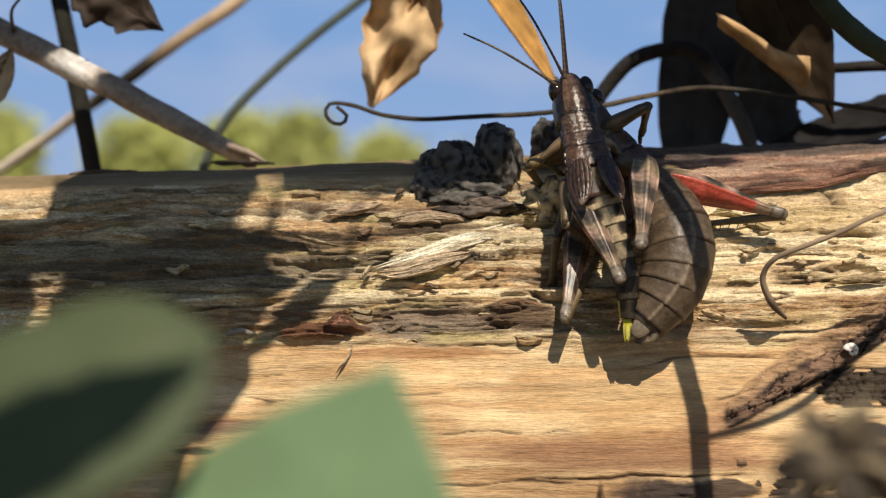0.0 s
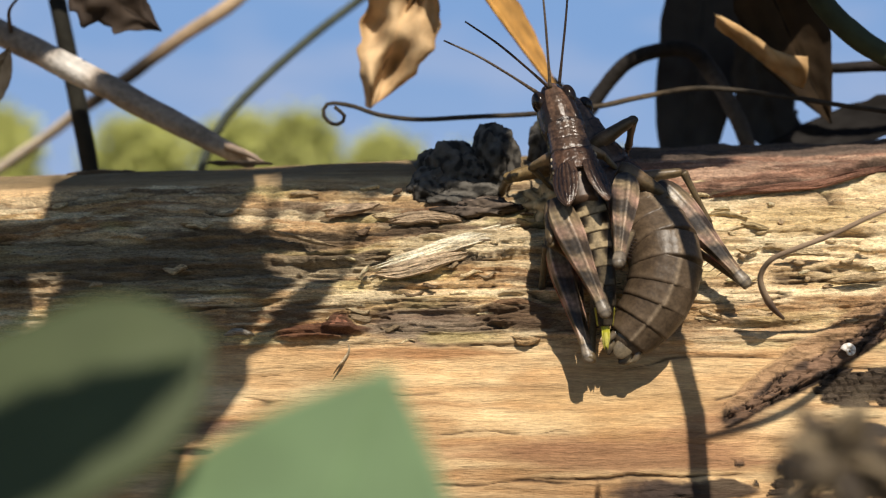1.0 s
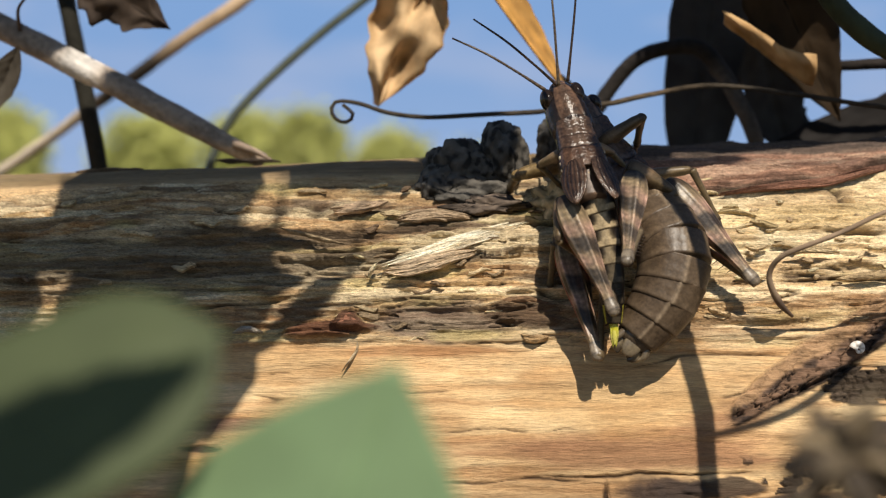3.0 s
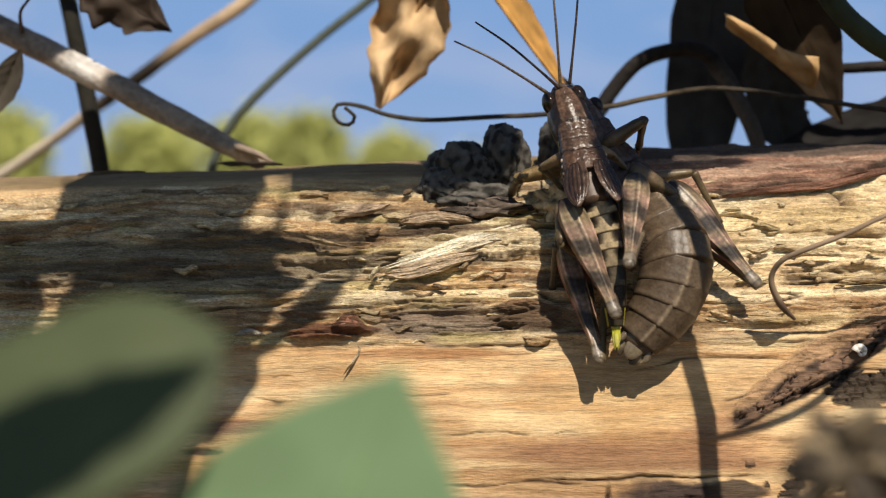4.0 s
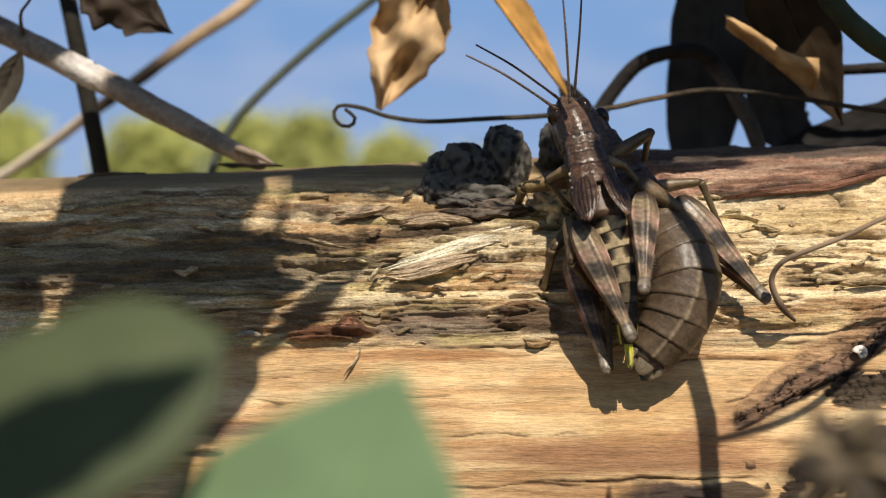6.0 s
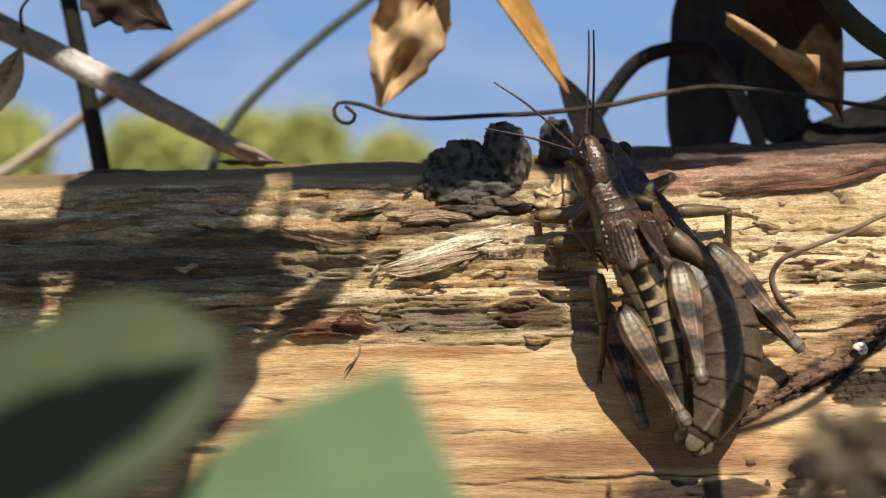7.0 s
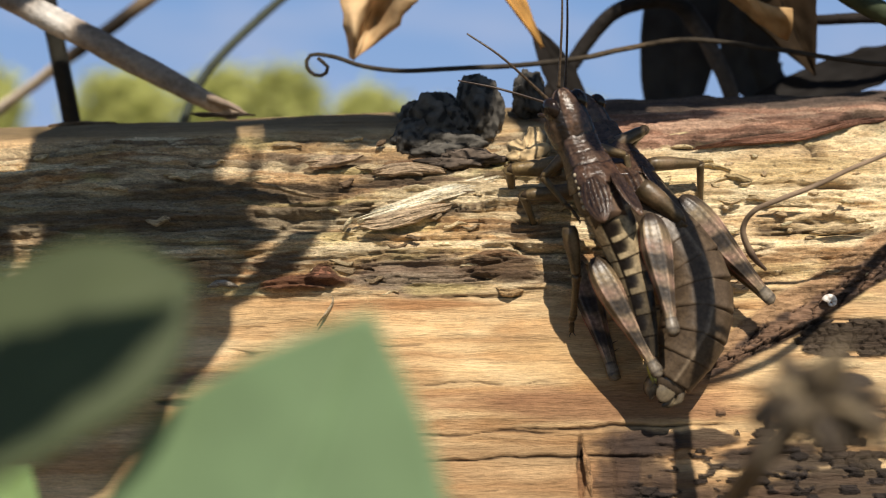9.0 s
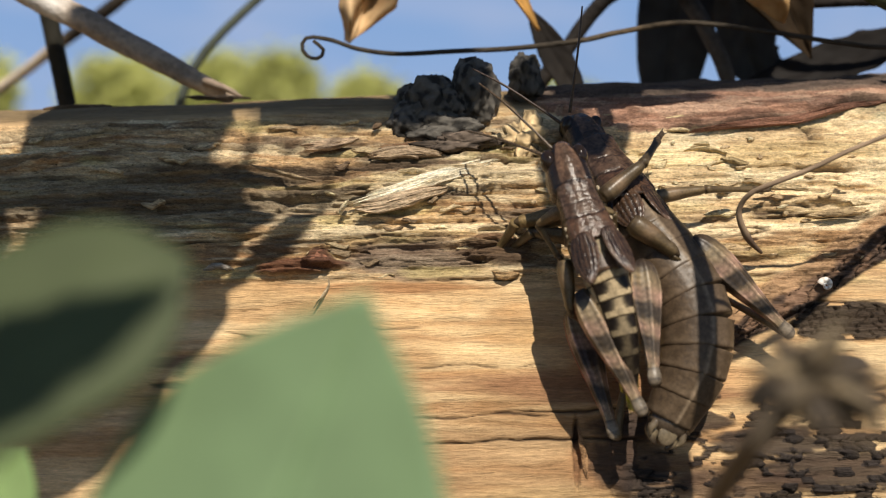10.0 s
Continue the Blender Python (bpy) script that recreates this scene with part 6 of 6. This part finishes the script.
female_poses["backing"] = dict(
    spine=[(15.17, 106.23, 101.36), (16.65, 102.34, 97.64), (19.60, 99.23, 93.02), (23.62, 96.82, 87.27), (24.11, 95.19, 83.01), (21.75, 94.93, 78.42)], up=SPUN,
    antennae=[((12.90, 100.87, 99.51), (7.51, 104.06, 101.52)), ((13.45, 101.44, 100.84), (13.11, 101.80, 108.04))],
    fore_left=((12.86, 100.56, 94.36), (9.81, 100.38, 93.81), (7.17, 102.68, 90.97)), fore_right=((16.45, 99.66, 96.24), (20.28, 100.78, 99.60), (19.79, 105.11, 97.66)),
    mid_left=((14.17, 99.91, 92.52), (10.49, 100.16, 93.21), (9.32, 102.67, 90.97)), mid_right=((20.11, 100.63, 96.70), (25.30, 102.15, 98.21), (24.72, 103.70, 95.00)),
    hind_left=((16.83, 101.20, 85.28), (18.84, 95.85, 77.15), (18.94, 99.38, 74.57)), hind_right=((21.72, 97.38, 94.67), (30.51, 97.00, 85.45), (23.86, 101.65, 90.56)))
female_poses["lowered"] = dict(
    spine=[(14.26, 107.40, 102.38), (15.76, 102.84, 98.48), (18.18, 99.15, 93.92), (21.97, 96.17, 87.76), (22.22, 94.79, 83.05), (19.59, 94.18, 77.24)], up=SPUN,
    antennae=[((12.67, 104.20, 102.08), (8.53, 105.00, 104.70)), ((13.45, 104.20, 102.95), (14.30, 103.40, 111.30))],
    fore_left=((11.66, 100.48, 94.11), (8.38, 100.33, 93.65), (7.16, 102.82, 91.41)), fore_right=((14.32, 96.39, 95.12), (18.69, 97.71, 98.59), (22.08, 103.40, 102.33)),
    mid_left=((12.52, 99.91, 92.50), (9.76, 100.08, 92.96), (8.12, 102.82, 91.41)), mid_right=((20.01, 100.22, 95.74), (24.59, 100.88, 96.44), (32.40, 104.18, 96.42)),
    hind_left=((13.54, 97.24, 84.95), (15.87, 93.68, 76.91), (17.89, 98.81, 82.46)), hind_right=((21.09, 96.65, 93.77), (30.61, 96.67, 84.57), (23.45, 101.04, 88.70)))
male_poses = {}
male_poses["rearing"] = dict(
    spine=[(11.20, 103.00, 111.37), (11.78, 101.40, 107.85), (12.56, 99.40, 103.39), (14.16, 98.37, 98.28), (15.41, 97.65, 94.19), (15.41, 97.61, 90.57)], up=OUT,
    antennae=[((9.84, 98.60, 110.18), (2.20, 98.60, 114.39)), ((10.53, 98.60, 110.64), (9.98, 98.60, 117.51))],
    fore_left=((10.78, 101.00, 105.82), (8.74, 101.80, 104.23), (10.64, 104.20, 103.19)), fore_right=((13.49, 100.20, 105.75), (15.15, 102.50, 105.40), (16.80, 103.40, 103.62)),
    mid_left=((10.93, 100.20, 102.72), (10.46, 97.94, 98.73), (12.04, 99.72, 97.83)), mid_right=((15.00, 101.00, 104.17), (18.90, 101.80, 102.10), (17.28, 100.58, 100.18)),
    hind_left=((11.54, 99.40, 101.75), (14.62, 94.85, 94.27), (14.42, 101.81, 99.74)), hind_right=((16.94, 98.60, 103.32), (15.85, 93.56, 96.91), (18.69, 103.25, 101.22)))
male_poses["perched"] = dict(
    spine=[(9.82, 103.20, 110.51), (10.88, 101.50, 107.08), (11.56, 99.20, 103.26), (12.87, 98.63, 98.65), (13.65, 97.71, 94.32), (13.84, 97.43, 90.03)], up=OUT,
    antennae=[((8.42, 98.60, 109.59), (1.19, 98.60, 113.62)), ((9.52, 98.60, 109.95), (8.83, 98.60, 118.56))],
    fore_left=((10.13, 101.00, 104.55), (8.15, 102.60, 103.72), (9.72, 104.20, 102.37)), fore_right=((12.84, 100.20, 104.95), (14.44, 102.00, 104.67), (16.13, 103.40, 103.29)),
    mid_left=((9.95, 100.11, 101.46), (9.37, 97.04, 97.27), (11.06, 98.86, 96.13)), mid_right=((15.29, 101.00, 103.61), (19.41, 101.00, 101.27), (17.43, 99.86, 99.36)),
    hind_left=((10.20, 97.24, 99.75), (13.63, 94.68, 91.55), (13.09, 100.32, 97.51)), hind_right=((15.74, 99.40, 102.58), (14.32, 93.73, 95.52), (17.24, 101.48, 99.40)))
male_poses["crouched"] = dict(
    spine=[(11.26, 98.20, 105.89), (12.72, 98.20, 102.11), (14.39, 95.40, 97.31), (16.50, 95.54, 92.87), (17.62, 94.89, 88.72), (18.37, 94.23, 83.74)], up=ROLLED,
    antennae=[((10.84, 100.20, 105.14), (4.06, 99.40, 110.47)), ((11.68, 100.20, 106.16), (11.86, 99.40, 114.95))],
    fore_left=((11.83, 99.89, 100.11), (10.25, 100.32, 98.72), (11.40, 100.24, 97.33)), fore_right=((15.10, 100.11, 101.04), (17.45, 100.24, 100.58), (17.91, 100.19, 98.72)),
    mid_left=((12.12, 97.00, 95.08), (12.93, 97.60, 90.67), (12.91, 100.60, 85.05)), mid_right=((17.45, 97.63, 98.45), (21.42, 96.72, 95.07), (20.01, 96.88, 93.27)),
    hind_left=((13.54, 95.64, 93.09), (18.90, 93.59, 83.19), (16.82, 99.28, 89.49)), hind_right=((18.07, 94.91, 96.43), (19.56, 91.60, 86.67), (19.54, 97.87, 91.41)))
male_poses["backing"] = dict(
    spine=[(12.08, 98.78, 101.38), (13.04, 95.71, 97.82), (15.08, 94.53, 93.42), (17.72, 94.12, 88.85), (19.29, 93.29, 84.59), (20.50, 92.84, 79.91)], up=ROLLED,
    antennae=[((11.50, 98.92, 100.61), (6.35, 101.00, 103.96)), ((12.44, 100.20, 101.81), (12.81, 99.40, 111.37))],
    fore_left=((12.40, 96.91, 95.36), (10.94, 98.00, 93.97), (12.12, 98.32, 92.60)), fore_right=((15.44, 96.27, 95.82), (17.79, 96.87, 95.36), (18.41, 97.80, 93.53)),
    mid_left=((13.31, 93.85, 91.49), (14.09, 93.26, 87.63), (15.73, 95.33, 86.53)), mid_right=((18.05, 95.88, 94.93), (22.02, 95.70, 92.27), (20.73, 95.91, 90.48)),
    hind_left=((14.40, 92.44, 89.85), (19.96, 90.42, 80.27), (18.06, 95.96, 86.02)), hind_right=((19.15, 93.63, 93.24), (20.96, 90.21, 83.24), (21.06, 96.42, 87.31)))
male_poses["lowered"] = dict(
    spine=[(11.72, 97.00, 99.71), (12.52, 95.00, 96.47), (13.73, 93.02, 92.60), (15.16, 91.97, 88.59), (16.02, 91.30, 84.84), (16.69, 92.19, 80.44)], up=OUT,
    antennae=[((11.09, 96.28, 99.59), (4.74, 100.20, 105.75)), ((10.24, 95.90, 99.14), (5.63, 101.03, 100.89))],
    fore_left=((11.43, 96.56, 94.44), (9.99, 97.83, 93.50), (11.15, 98.01, 91.68)), fore_right=((14.25, 95.90, 94.91), (16.13, 96.52, 94.45), (16.74, 97.48, 92.61)),
    mid_left=((11.73, 93.62, 90.83), (12.25, 92.94, 86.77), (13.67, 95.00, 85.66)), mid_right=((16.51, 94.84, 94.27), (20.84, 94.52, 91.21), (19.53, 95.60, 89.59)),
    hind_left=((12.43, 92.29, 89.42), (17.41, 90.17, 79.46), (15.51, 95.47, 84.72)), hind_right=((17.52, 93.17, 91.94), (18.11, 89.68, 81.80), (18.74, 96.11, 86.43)))


def between(a, b, k, **changed):
    """A pose part of the way from a to b."""
    def blend(p, q):
        return tuple(blend(x, y) for x, y in zip(p, q)) if isinstance(p[0], (tuple, list)) else tuple(x + (y - x) * k for x, y in zip(p, q))
    got = {name: blend(a[name], b[name]) for name in b if name in a}
    got.update(changed)
    return got


for poses in (female_poses, male_poses):
    poses["settling"] = between(poses["rearing"], poses["perched"], 0.45)
    poses["settled"] = between(poses["rearing"], poses["perched"], 0.75)
female_poses["settling"].update(hind_right=((20.3, 102.4, 102.0), (29.4, 102.2, 98.6), (22.0, 104.9, 98.6)), hind_right_up=(0.1, 0.7, 0.7))
female_poses["settled"].update(hind_right=((20.0, 102.3, 101.6), (27.9, 101.2, 96.3), (21.5, 104.8, 98.4)), hind_right_up=(0.15, -0.1, 0.95))
times = [(0, "rearing"), (0.1, "rearing"), (0.2, "settling"), (0.3, "settled"), (0.45, "perched"), (5.75, "perched"), (6.65, "crouched"), (9.2, "crouched"), (9.42, "backing"), (9.62, "backing"), (9.85, "lowered"), (10, "lowered")]
build_grasshopper("female", female_poses, times, dict(
    length=29.0, cuts=(0.13, 0.36), head=(2.1, 2.0), saddle=(2.35, 2.4), abdomen=[2.6, 2.85, 3.0, 3.05, 3.0, 2.95, 2.85, 2.7, 2.4, 1.95], roundness=0.95, wing=3.9,
    feeler=(0.05, 0.03, 0.02), feeler_length=(9.0, 9.0), feeler_bend=(0.4, 0.2),
    legs=dict(fore_left=(4.6, 0.85, 3.5, (0.14, 0.095, 0.04)), fore_right=(4.6, 0.74, 3.8, (0.06, 0.042, 0.022)), mid_left=(4.8, 0.75, 4.0, OLIVE), mid_right=(4.8, 0.62, 5.0, OLIVE),
              hind_left=(11.5, 1.25, 8.0, OLIVE), hind_right=(11.5, 1.35, 8.0, OLIVE))))
build_grasshopper("male", male_poses, times, dict(
    length=22.0, cuts=(0.19, 0.395), head=(2.05, 1.75), saddle=(1.92, 1.75), abdomen=[1.75, 1.75, 1.7, 1.55, 1.35, 1.2, 1.05, 0.9, 0.65], roundness=0.95, wing=4.2,
    feeler=(0.09, 0.06, 0.035), feeler_length=(8.6, 8.6), feeler_bend=(0.5, 0.3),
    legs=dict(fore_left=(3.2, 0.55, 3.0, OLIVE), fore_right=(3.2, 0.55, 3.0, OLIVE), mid_left=(4.2, 0.66, 3.9, OLIVE), mid_right=(4.6, 0.88, 3.4, (0.065, 0.045, 0.022)),
              hind_left=(10.6, 1.22, 6.0, UMBER), hind_right=(9.8, 1.22, 6.0, UMBER))))


def motions():
    for carried, rows in MOVES:
        walk(carried, rows)


motions()
